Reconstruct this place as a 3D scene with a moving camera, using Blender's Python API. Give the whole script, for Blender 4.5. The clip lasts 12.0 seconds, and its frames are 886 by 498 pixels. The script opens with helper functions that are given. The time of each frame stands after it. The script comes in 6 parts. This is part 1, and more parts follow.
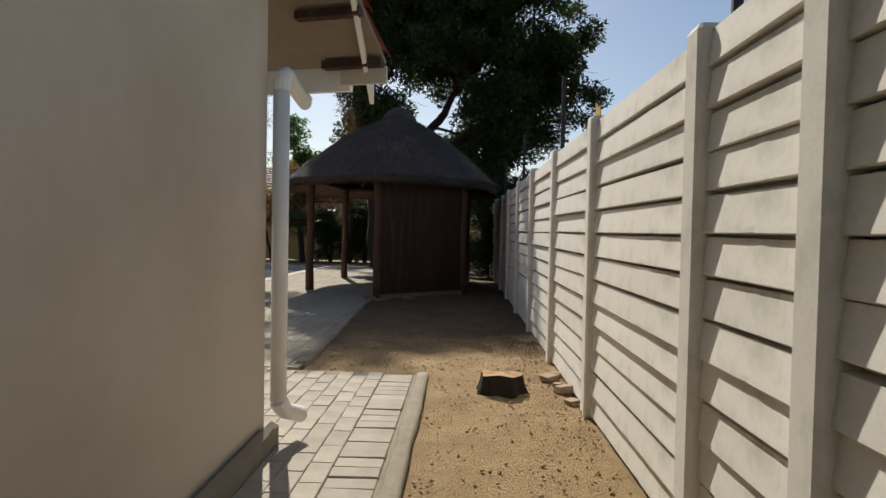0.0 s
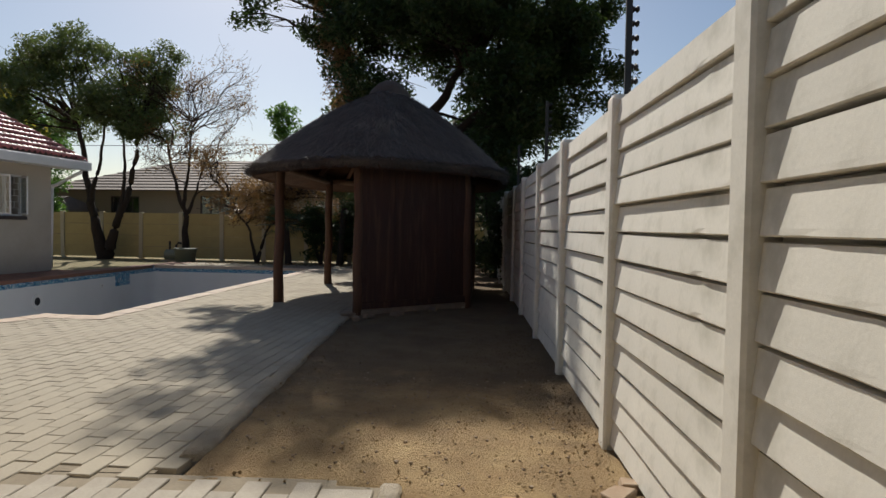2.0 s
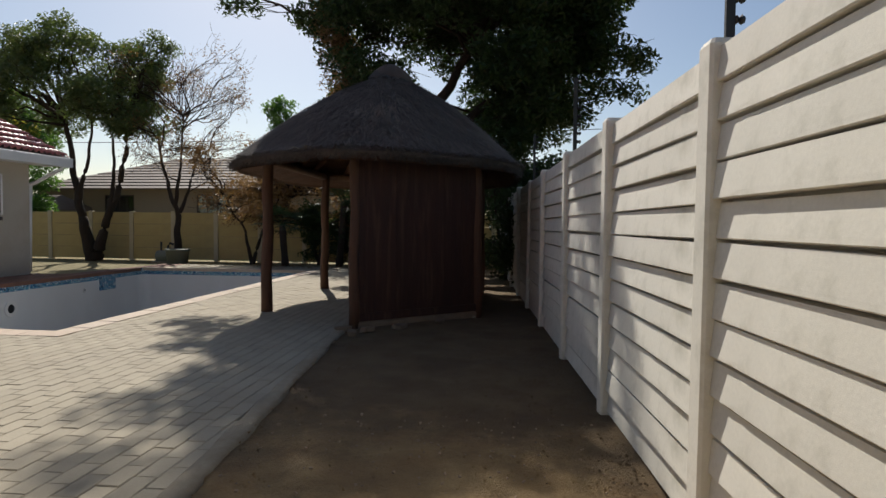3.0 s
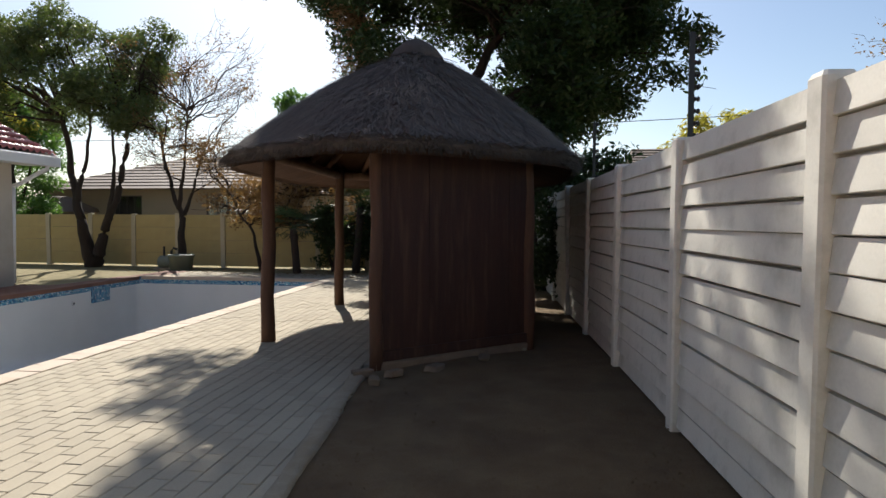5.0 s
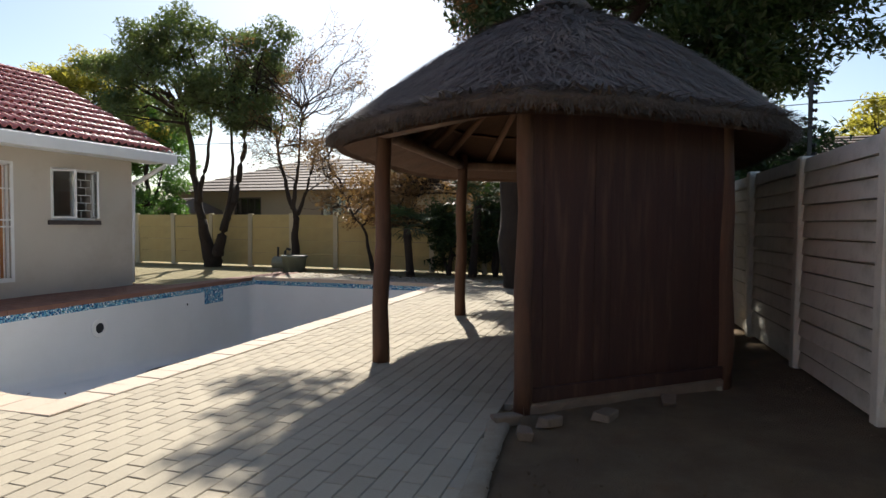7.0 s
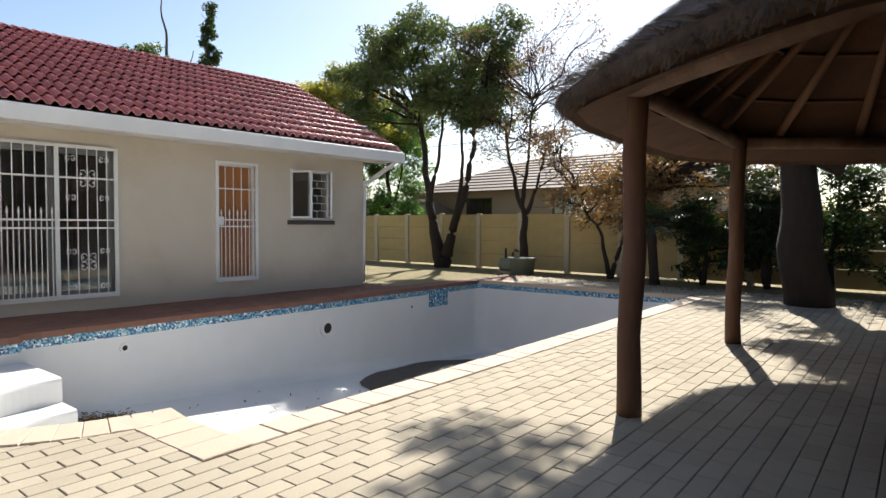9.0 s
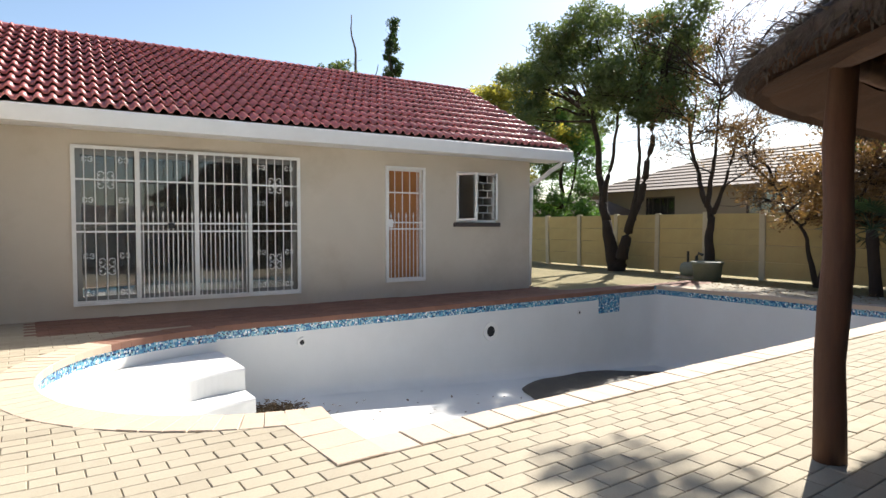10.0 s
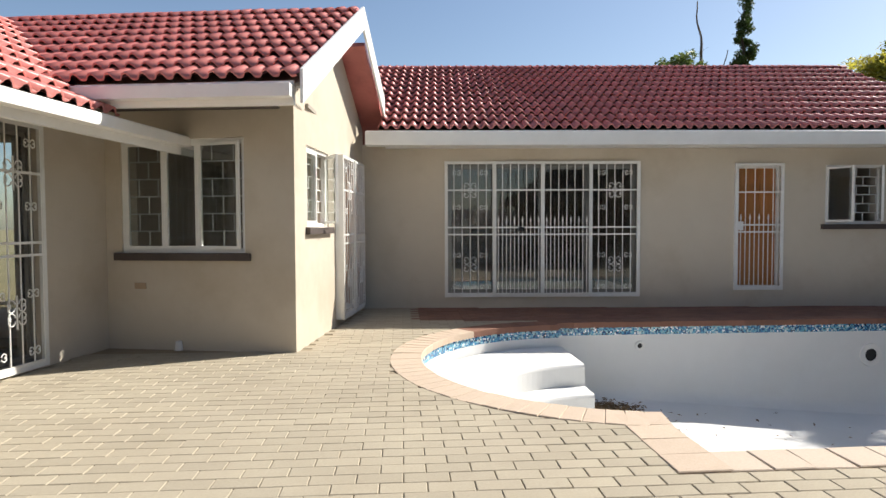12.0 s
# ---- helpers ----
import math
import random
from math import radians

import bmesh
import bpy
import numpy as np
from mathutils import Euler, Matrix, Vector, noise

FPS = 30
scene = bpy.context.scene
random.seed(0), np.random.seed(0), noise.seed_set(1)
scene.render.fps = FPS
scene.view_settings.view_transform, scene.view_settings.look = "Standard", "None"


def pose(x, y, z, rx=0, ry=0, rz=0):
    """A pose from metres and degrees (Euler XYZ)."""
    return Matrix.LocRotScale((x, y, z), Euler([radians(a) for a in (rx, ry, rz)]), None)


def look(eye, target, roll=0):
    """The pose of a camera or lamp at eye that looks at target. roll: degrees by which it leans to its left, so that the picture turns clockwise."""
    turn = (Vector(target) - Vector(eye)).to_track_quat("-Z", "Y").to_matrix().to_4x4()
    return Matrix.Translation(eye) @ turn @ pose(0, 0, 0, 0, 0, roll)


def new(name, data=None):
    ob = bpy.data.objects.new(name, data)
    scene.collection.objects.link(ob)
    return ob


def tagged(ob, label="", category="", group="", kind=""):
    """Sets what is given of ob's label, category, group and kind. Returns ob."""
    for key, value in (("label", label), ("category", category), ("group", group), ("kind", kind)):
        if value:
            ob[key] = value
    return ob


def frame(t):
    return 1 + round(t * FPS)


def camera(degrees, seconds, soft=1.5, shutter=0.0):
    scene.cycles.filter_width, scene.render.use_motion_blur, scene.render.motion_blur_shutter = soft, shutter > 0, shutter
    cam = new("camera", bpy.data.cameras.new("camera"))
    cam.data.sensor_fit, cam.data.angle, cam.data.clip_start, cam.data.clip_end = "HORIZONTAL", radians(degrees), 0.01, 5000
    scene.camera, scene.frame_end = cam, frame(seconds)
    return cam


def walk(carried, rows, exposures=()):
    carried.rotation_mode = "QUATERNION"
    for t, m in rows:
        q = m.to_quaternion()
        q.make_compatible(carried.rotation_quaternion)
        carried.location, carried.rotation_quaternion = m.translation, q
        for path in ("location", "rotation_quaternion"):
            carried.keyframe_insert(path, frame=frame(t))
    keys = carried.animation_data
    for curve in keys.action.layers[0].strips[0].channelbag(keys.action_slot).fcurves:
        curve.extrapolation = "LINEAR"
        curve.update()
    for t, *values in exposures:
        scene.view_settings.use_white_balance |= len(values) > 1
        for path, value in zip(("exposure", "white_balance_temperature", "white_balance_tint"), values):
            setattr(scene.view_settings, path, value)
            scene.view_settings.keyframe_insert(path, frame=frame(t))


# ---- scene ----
cam = camera(72.5, 12.0)
PATH = [
    (0, (0.559, 0.515, 1.09), (0.295, 2.497, 1.03), 1.1),
    (0.5, (0.55, 0.964, 1.098), (0.282, 2.945, 1.031), 1.3),
    (1, (0.514, 1.479, 1.099), (0.247, 3.459, 1.028), 1.1),
    (1.5, (0.447, 2.011, 1.089), (0.17, 3.991, 1.022), 1.1),
    (2, (0.383, 2.527, 1.104), (0.102, 4.506, 1.036), 0.9),
    (2.5, (0.305, 3.035, 1.101), (0.02, 5.013, 1.023), 0.4),
    (3, (0.19, 3.467, 1.136), (-0.102, 5.444, 1.059), 0.6),
    (5, (-0.305, 4.931, 1.26), (-0.647, 6.899, 1.174), 0.3),
    (5.5, (-0.5, 5.248, 1.239), (-0.883, 7.21, 1.17), 1.0),
    (6, (-0.606, 5.575, 1.185), (-1.076, 7.518, 1.112), 0.6),
    (6.5, (-0.775, 5.9, 1.182), (-1.315, 7.824, 1.106), 0.4),
    (7, (-0.936, 6.185, 1.177), (-1.621, 8.062, 1.1), 0.4),
    (8.8, (-1.625, 7.28, 1.166), (-2.866, 8.847, 1.09), 0.5),
    (9, (-1.631, 7.392, 1.153), (-2.962, 8.883, 1.074), 0.3),
    (9.5, (-1.677, 7.634, 1.104), (-3.18, 8.952, 1.033), -0.0),
    (10, (-1.702, 7.7, 1.162), (-3.404, 8.748, 1.086), -0.0),
    (10.5, (-1.62, 7.696, 1.14), (-3.483, 8.422, 1.071), -0.2),
    (11, (-1.593, 7.639, 1.162), (-3.537, 8.107, 1.093), -0.3),
    (11.5, (-1.539, 7.649, 1.216), (-3.523, 7.888, 1.141), -0.3),
    (12, (-1.519, 7.599, 1.213), (-3.518, 7.618, 1.138), -0.2),
]
EXPOSURES = [(0.0, 0.1), (1.5, -0.05), (3.0, 0.05), (5.0, 0.65), (6.0, 1.05), (7.0, 0.82), (9.0, 0.98), (10.5, 1.2), (12.0, 0.72)]
walk(cam, [(t, look(eye, target, roll)) for t, eye, target, roll in PATH], EXPOSURES)

# ---- light ----
SUN_EL = radians(40)
SUN_DIR = Vector((-0.40, 0.917, 0)).normalized() * math.cos(SUN_EL) + Vector((0, 0, math.sin(SUN_EL)))
world = bpy.data.worlds.new("world")
scene.world = world
world.use_nodes = True
wn = world.node_tree
sky = wn.nodes.new("ShaderNodeTexSky")
sky.sky_type, sky.sun_disc = "NISHITA", False
sky.sun_elevation = SUN_EL
sky.sun_rotation = math.atan2(SUN_DIR.x, SUN_DIR.y)
sky.dust_density, sky.ozone_density, sky.air_density = 0.9, 1.3, 1.0
wn.links.new(sky.outputs[0], wn.nodes["Background"].inputs[0])
wn.nodes["Background"].inputs[1].default_value = 0.085
sun = new("sun", bpy.data.lights.new("sun", "SUN"))
sun.data.energy, sun.data.angle, sun.data.color = 5.0, radians(0.6), (1.0, 0.94, 0.85)
sun.matrix_world = look(SUN_DIR * 60, (0, 0, 0))


# ---- materials ----
def material(name, colour, colour2=None, scale=4.0, fine=60.0, rough=0.85, bump=0.3, metal=0.0, vary=0.0, stain=None, stain_scale=0.7,
             stain_amount=0.5, stretch=(1, 1, 1), fine_amount=0.35, depth=0.01):
    """Two scales of noise between two colours, a stain of a shape of its own, fine relief, and a change from piece to piece."""
    m = bpy.data.materials.new(name)
    m.use_nodes = True
    t = m.node_tree
    bsdf = t.nodes["Principled BSDF"]
    colour2 = colour2 or tuple(c * 0.8 for c in colour)
    co = t.nodes.new("ShaderNodeTexCoord")
    mp = t.nodes.new("ShaderNodeMapping")
    mp.inputs["Scale"].default_value = stretch
    t.links.new(co.outputs["Object"], mp.inputs["Vector"])

    def noise_at(sc, detail=6.0, rg=0.6):
        n = t.nodes.new("ShaderNodeTexNoise")
        n.inputs["Scale"].default_value, n.inputs["Detail"].default_value, n.inputs["Roughness"].default_value = sc, detail, rg
        t.links.new(mp.outputs[0], n.inputs["Vector"])
        return n.outputs["Fac"]

    def mix(fac, a, b, kind="MIX"):
        n = t.nodes.new("ShaderNodeMix")
        n.data_type, n.blend_type = "RGBA", kind
        for sock, v in ((n.inputs[0], fac), (n.inputs[6], a), (n.inputs[7], b)):
            if hasattr(v, "is_linked"):
                t.links.new(v, sock)
            elif isinstance(v, tuple):
                sock.default_value = (*v, 1)
            else:
                sock.default_value = v
        return n.outputs[2]

    def ramp(fac, lo, hi):
        n = t.nodes.new("ShaderNodeMapRange")
        n.inputs["From Min"].default_value, n.inputs["From Max"].default_value = lo, hi
        t.links.new(fac, n.inputs["Value"])
        return n.outputs[0]

    big, small = noise_at(scale), noise_at(fine, 8.0, 0.7)
    col = mix(ramp(big, 0.3, 0.7), colour, colour2)
    grain = ramp(small, 0.25, 0.75)
    dark = tuple(c * 0.55 for c in colour2)
    g = t.nodes.new("ShaderNodeMath")
    g.operation = "MULTIPLY"
    t.links.new(grain, g.inputs[0])
    g.inputs[1].default_value = fine_amount
    col = mix(g.outputs[0], col, dark)
    if stain:
        sfac = t.nodes.new("ShaderNodeMath")
        sfac.operation = "MULTIPLY"
        t.links.new(ramp(noise_at(stain_scale, 5.0, 0.65), 0.5, 0.68), sfac.inputs[0])
        sfac.inputs[1].default_value = stain_amount
        col = mix(sfac.outputs[0], col, stain)
    if vary:
        info = t.nodes.new("ShaderNodeObjectInfo")
        geo = t.nodes.new("ShaderNodeNewGeometry")
        add = t.nodes.new("ShaderNodeMath")
        add.operation = "ADD"
        t.links.new(info.outputs["Random"], add.inputs[0])
        t.links.new(geo.outputs["Random Per Island"], add.inputs[1])
        hsv = t.nodes.new("ShaderNodeHueSaturation")
        mr = t.nodes.new("ShaderNodeMapRange")
        mr.inputs["From Max"].default_value = 2.0
        mr.inputs["To Min"].default_value, mr.inputs["To Max"].default_value = 1 - vary, 1 + vary
        t.links.new(add.outputs[0], mr.inputs["Value"])
        t.links.new(mr.outputs[0], hsv.inputs["Value"])
        t.links.new(col, hsv.inputs["Color"])
        col = hsv.outputs[0]
    t.links.new(col, bsdf.inputs["Base Color"])
    bsdf.inputs["Roughness"].default_value, bsdf.inputs["Metallic"].default_value = rough, metal
    if bump:
        bp = t.nodes.new("ShaderNodeBump")
        bp.inputs["Strength"].default_value, bp.inputs["Distance"].default_value = bump, depth
        t.links.new(small, bp.inputs["Height"])
        t.links.new(bp.outputs[0], bsdf.inputs["Normal"])
    return m


def leaf_material(name, colour, colour2, through_light=0.35):
    m = material(name, colour, colour2, scale=1.2, fine=25, rough=0.45, bump=0.0, vary=0.45, fine_amount=0.2)
    t = m.node_tree
    bsdf = t.nodes["Principled BSDF"]
    tr = t.nodes.new("ShaderNodeBsdfTranslucent")
    tr.inputs[0].default_value = (colour[0] * 1.8, colour[1] * 1.7, colour[2] * 0.9, 1)
    mx = t.nodes.new("ShaderNodeMixShader")
    mx.inputs[0].default_value = through_light
    t.links.new(bsdf.outputs[0], mx.inputs[1])
    t.links.new(tr.outputs[0], mx.inputs[2])
    t.links.new(mx.outputs[0], t.nodes["Material Output"].inputs[0])
    return m


PLASTER = material("plaster", (0.57, 0.507, 0.415), (0.53, 0.468, 0.38), scale=1.5, fine=90, rough=0.9, bump=0.4, depth=0.004, stain=(0.42, 0.355, 0.265), stain_amount=0.6, fine_amount=0.12)
PLINTH = material("plinth", (0.20, 0.17, 0.13), (0.27, 0.23, 0.18), scale=3, fine=60, bump=0.5)
CONCRETE = material("precast_concrete", (0.80, 0.77, 0.68), (0.72, 0.69, 0.605), scale=2.2, fine=70, rough=0.92, bump=0.22, depth=0.003, vary=0.10,
                    stain=(0.50, 0.48, 0.40), stain_scale=3.4, stain_amount=0.75, fine_amount=0.22)
FENCE = material("painted_precast", (0.56, 0.44, 0.19), (0.50, 0.38, 0.16), scale=2, fine=40, bump=0.4, vary=0.06, stain=(0.36, 0.29, 0.14), stain_amount=0.5)
FENCE_POST = material("painted_post", (0.60, 0.53, 0.36), (0.52, 0.45, 0.30), scale=2, fine=40, bump=0.4)
WHITE = material("white_paint", (0.80, 0.79, 0.76), (0.74, 0.73, 0.70), scale=3, fine=50, rough=0.5, bump=0.1, stain=(0.62, 0.58, 0.52), stain_amount=0.25, fine_amount=0.08)
STEEL_WHITE = material("white_steel", (0.78, 0.78, 0.75), (0.70, 0.69, 0.66), scale=6, fine=60, rough=0.4, bump=0.05, fine_amount=0.1)
ALU = material("bronze_aluminium", (0.30, 0.29, 0.27), (0.26, 0.25, 0.23), rough=0.4, metal=0.6, bump=0.05)
# brown of the sills; also stands for shade on the kitchen soffit
SILL_AND_SHADE = material("dark_sill_and_shade", (0.06, 0.045, 0.04), (0.09, 0.07, 0.06), scale=5, fine=50, rough=0.7, bump=0.3)
TILE = material("roof_tile", (0.63, 0.225, 0.195), (0.50, 0.155, 0.135), scale=3, fine=60, rough=0.36, bump=0.3, depth=0.004, vary=0.25, stain=(0.20, 0.06, 0.06), stain_scale=2.0, stain_amount=0.4, fine_amount=0.3)
TIMBER_DARK = material("dark_timber", (0.06, 0.023, 0.013), (0.038, 0.016, 0.011), scale=3, fine=45, rough=0.75, bump=0.5, stretch=(6, 6, 0.6), vary=0.2, stain=(0.14, 0.075, 0.045), stain_scale=2, stain_amount=0.4)
POLE = material("gum_pole", (0.125, 0.058, 0.03), (0.075, 0.036, 0.021), scale=3, fine=40, rough=0.75, bump=0.5, stretch=(5, 5, 0.5), stain=(0.25, 0.16, 0.09), stain_amount=0.4)
LATH = material("roof_pole", (0.14, 0.06, 0.025), (0.10, 0.042, 0.018), scale=4, fine=40, rough=0.8, bump=0.4, stretch=(2, 2, 2))
STRAW = material("loose_straw", (0.14, 0.108, 0.088), (0.08, 0.062, 0.052), scale=2.0, fine=50, rough=0.8, bump=0.3, vary=0.5, stain=(0.24, 0.185, 0.14), stain_scale=1.6, stain_amount=0.5)
THATCH = material("thatch", (0.105, 0.084, 0.072), (0.062, 0.051, 0.045), scale=2.0, fine=50, rough=0.95, bump=0.9, depth=0.03, vary=0.35, stain=(0.14, 0.115, 0.09), stain_scale=1.4, stain_amount=0.5)
THATCH_IN = material("thatch_underside", (0.11, 0.05, 0.024), (0.065, 0.03, 0.015), scale=4, fine=60, rough=0.95, bump=0.9, depth=0.02)
SOIL = material("soil", (0.60, 0.43, 0.21), (0.42, 0.27, 0.125), scale=3.2, fine=75, rough=0.97, bump=1.0, depth=0.03, stain=(0.24, 0.155, 0.08), stain_scale=1.1, stain_amount=0.5, fine_amount=0.55)


def mould_and_shade(m, y0, y1):
    """Multiplies the soil darker past y0 in ragged patches: leaf mould, and tree shade put into the colour."""
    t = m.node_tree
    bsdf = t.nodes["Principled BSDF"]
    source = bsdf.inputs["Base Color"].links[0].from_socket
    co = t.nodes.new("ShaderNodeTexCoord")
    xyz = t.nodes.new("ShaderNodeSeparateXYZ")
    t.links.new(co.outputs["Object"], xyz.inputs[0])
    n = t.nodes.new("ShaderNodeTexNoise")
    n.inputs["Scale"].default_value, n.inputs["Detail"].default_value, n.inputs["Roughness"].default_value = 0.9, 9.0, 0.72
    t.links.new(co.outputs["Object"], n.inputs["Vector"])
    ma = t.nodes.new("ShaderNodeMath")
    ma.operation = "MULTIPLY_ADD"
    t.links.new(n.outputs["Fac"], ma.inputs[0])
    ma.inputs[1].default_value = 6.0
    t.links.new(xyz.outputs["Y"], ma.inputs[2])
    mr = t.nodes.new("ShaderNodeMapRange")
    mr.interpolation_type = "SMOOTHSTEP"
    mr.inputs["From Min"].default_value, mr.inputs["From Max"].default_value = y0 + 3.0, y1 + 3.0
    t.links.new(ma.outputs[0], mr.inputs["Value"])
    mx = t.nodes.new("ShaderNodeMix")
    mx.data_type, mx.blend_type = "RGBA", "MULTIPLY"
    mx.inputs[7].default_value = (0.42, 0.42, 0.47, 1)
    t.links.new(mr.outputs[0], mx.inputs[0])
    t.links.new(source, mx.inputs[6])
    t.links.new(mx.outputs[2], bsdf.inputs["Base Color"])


# the dark part starts where the tree's shade falls, deepening it by colour
mould_and_shade(SOIL, 5.2, 7.4)
LAWN_SOIL = material("dry_lawn", (0.30, 0.25, 0.13), (0.22, 0.19, 0.09), scale=1.4, fine=50, rough=0.97, bump=0.9, depth=0.03)
BED = material("sand_joint", (0.34, 0.285, 0.20), (0.25, 0.205, 0.14), scale=5, fine=60, rough=0.95, bump=0.5)
PAVER = material("paver", (0.435, 0.385, 0.29), (0.375, 0.325, 0.24), scale=1.1, fine=70, rough=0.9, bump=0.4, depth=0.004, vary=0.13, stain=(0.34, 0.29, 0.225), stain_scale=0.8, stain_amount=0.35, fine_amount=0.34)
PAVER_GREY = material("grey_paver", (0.47, 0.425, 0.345), (0.38, 0.335, 0.265), scale=7, fine=60, rough=0.9, bump=0.7, depth=0.006, vary=0.2, stain=(0.30, 0.265, 0.215), stain_scale=1.2, stain_amount=0.4, fine_amount=0.3)
EDGING = material("concrete_edging", (0.46, 0.40, 0.30), (0.36, 0.30, 0.215), scale=9, fine=60, bump=1.0, depth=0.02, stain=(0.28, 0.22, 0.14), stain_amount=0.5)
COPING = material("coping", (0.58, 0.465, 0.36), (0.52, 0.41, 0.31), scale=5, fine=60, rough=0.85, bump=0.4, vary=0.07, stain=(0.48, 0.33, 0.23), stain_amount=0.3)
COPING_PALE = material("pale_coping", (0.60, 0.50, 0.40), (0.54, 0.44, 0.345), scale=3, fine=60, rough=0.85, bump=0.3, vary=0.08, stain=(0.55, 0.46, 0.37), stain_amount=0.3)
COPING_RED = material("red_brick_paver", (0.27, 0.13, 0.085), (0.20, 0.10, 0.07), scale=3, fine=60, rough=0.85, bump=0.3, vary=0.2)
POOL = material("pool_plaster", (0.74, 0.74, 0.725), (0.68, 0.68, 0.665), scale=1.2, fine=60, rough=0.8, bump=0.12, stain=(0.62, 0.61, 0.58), stain_scale=0.9, stain_amount=0.25, fine_amount=0.07)
LEAVES_DEAD = material("dead_leaves", (0.17, 0.11, 0.055), (0.26, 0.165, 0.085), scale=9, fine=60, rough=0.9, bump=0.5, vary=0.4)
BARK = material("bark", (0.052, 0.035, 0.023), (0.032, 0.022, 0.016), scale=4, fine=35, rough=0.95, bump=0.9, depth=0.03, stretch=(4, 4, 1))
BARK_PALE = material("pale_bark", (0.17, 0.13, 0.10), (0.11, 0.085, 0.065), scale=4, fine=35, rough=0.95, bump=0.8, depth=0.02, stretch=(4, 4, 1))
STUMP_TOP = material("cut_wood", (0.50, 0.31, 0.14), (0.38, 0.22, 0.09), scale=8, fine=50, rough=0.85, bump=0.4)
FOOTING = material("mortar_footing", (0.22, 0.165, 0.115), (0.30, 0.23, 0.165), scale=9, fine=50, bump=0.9, depth=0.03)
RUBBLE = material("rubble", (0.36, 0.24, 0.15), (0.42, 0.33, 0.23), scale=6, fine=50, bump=0.6, vary=0.2)
BLACK = material("black_steel", (0.012, 0.012, 0.013), (0.02, 0.02, 0.02), rough=0.5, bump=0.1)
DARKHOLE = material("pipe_black", (0.01, 0.01, 0.01), (0.015, 0.015, 0.015), rough=0.6, bump=0.0)
SIGN = material("yellow_sign", (0.62, 0.36, 0.02), (0.55, 0.30, 0.02), rough=0.5, bump=0.0)
DOORWOOD = material("varnished_door", (0.46, 0.19, 0.055), (0.36, 0.14, 0.04), scale=3, fine=40, rough=0.4, bump=0.1, stretch=(5, 5, 0.5))
INTERIOR = material("interior_plaster", (0.42, 0.38, 0.32), (0.38, 0.34, 0.29), scale=2, fine=60, bump=0.1)
CURTAIN = material("net_curtain", (0.55, 0.53, 0.48), (0.48, 0.46, 0.42), scale=6, fine=50, bump=0.2)
PLASTIC = material("grey_green_plastic", (0.22, 0.24, 0.19), (0.17, 0.19, 0.15), scale=4, fine=40, rough=0.6, bump=0.2)
FAR_TILE = material("far_roof_tile", (0.17, 0.125, 0.10), (0.13, 0.095, 0.078), scale=2, fine=20, rough=0.8, bump=0.3, vary=0.15)
FAR_WALL = material("far_wall", (0.34, 0.27, 0.20), (0.30, 0.24, 0.18), scale=1, fine=30, bump=0.2)
LEAF_BIG = leaf_material("dark_leaf", (0.028, 0.055, 0.016), (0.04, 0.07, 0.022), 0.3)
LEAF_MID = leaf_material("olive_leaf", (0.09, 0.13, 0.055), (0.07, 0.10, 0.042), 0.35)
LEAF_DRY = leaf_material("dry_leaf", (0.19, 0.115, 0.06), (0.14, 0.09, 0.05), 0.35)
LEAF_YELLOW = leaf_material("yellow_leaf", (0.25, 0.24, 0.06), (0.17, 0.18, 0.05), 0.6)
LEAF_GREEN = leaf_material("fresh_leaf", (0.09, 0.19, 0.05), (0.07, 0.15, 0.04), 0.4)
LEAF_PALM = leaf_material("palm_leaf", (0.03, 0.06, 0.025), (0.04, 0.075, 0.03), 0.2)

GLASS = bpy.data.materials.new("window_glass")
GLASS.use_nodes = True
gb = GLASS.node_tree.nodes["Principled BSDF"]
gb.inputs["Base Color"].default_value = (0.75, 0.80, 0.80, 1)
gb.inputs["Roughness"].default_value = 0.02
gb.inputs["Transmission Weight"].default_value = 1.0
gb.inputs["IOR"].default_value = 1.7

MOSAIC = bpy.data.materials.new("blue_mosaic")
MOSAIC.use_nodes = True
mt = MOSAIC.node_tree
mb = mt.nodes["Principled BSDF"]
mco = mt.nodes.new("ShaderNodeTexCoord")
mv = mt.nodes.new("ShaderNodeTexVoronoi")
mv.inputs["Scale"].default_value, mv.inputs["Randomness"].default_value = 55.0, 0.25
mr_ = mt.nodes.new("ShaderNodeValToRGB")
for pos, c in ((0.15, (0.02, 0.07, 0.20)), (0.4, (0.05, 0.22, 0.42)), (0.66, (0.15, 0.42, 0.54)), (0.9, (0.42, 0.58, 0.60))):
    el = mr_.color_ramp.elements.new(pos)
    el.color = (*c, 1)
sep = mt.nodes.new("ShaderNodeSeparateColor")
mt.links.new(mco.outputs["Object"], mv.inputs["Vector"])
mt.links.new(mv.outputs["Color"], sep.inputs[0])
mt.links.new(sep.outputs[0], mr_.inputs[0])
mt.links.new(mr_.outputs[0], mb.inputs["Base Color"])
mb.inputs["Roughness"].default_value = 0.25


# ---- mesh helpers ----
def mesh_from(verts, faces, name="mesh"):
    me = bpy.data.meshes.new(name)
    me.from_pydata([tuple(v) for v in verts], [], [tuple(f) for f in faces])
    me.update()
    return me


def smooth(me):
    me.polygons.foreach_set("use_smooth", [True] * len(me.polygons))
    return me


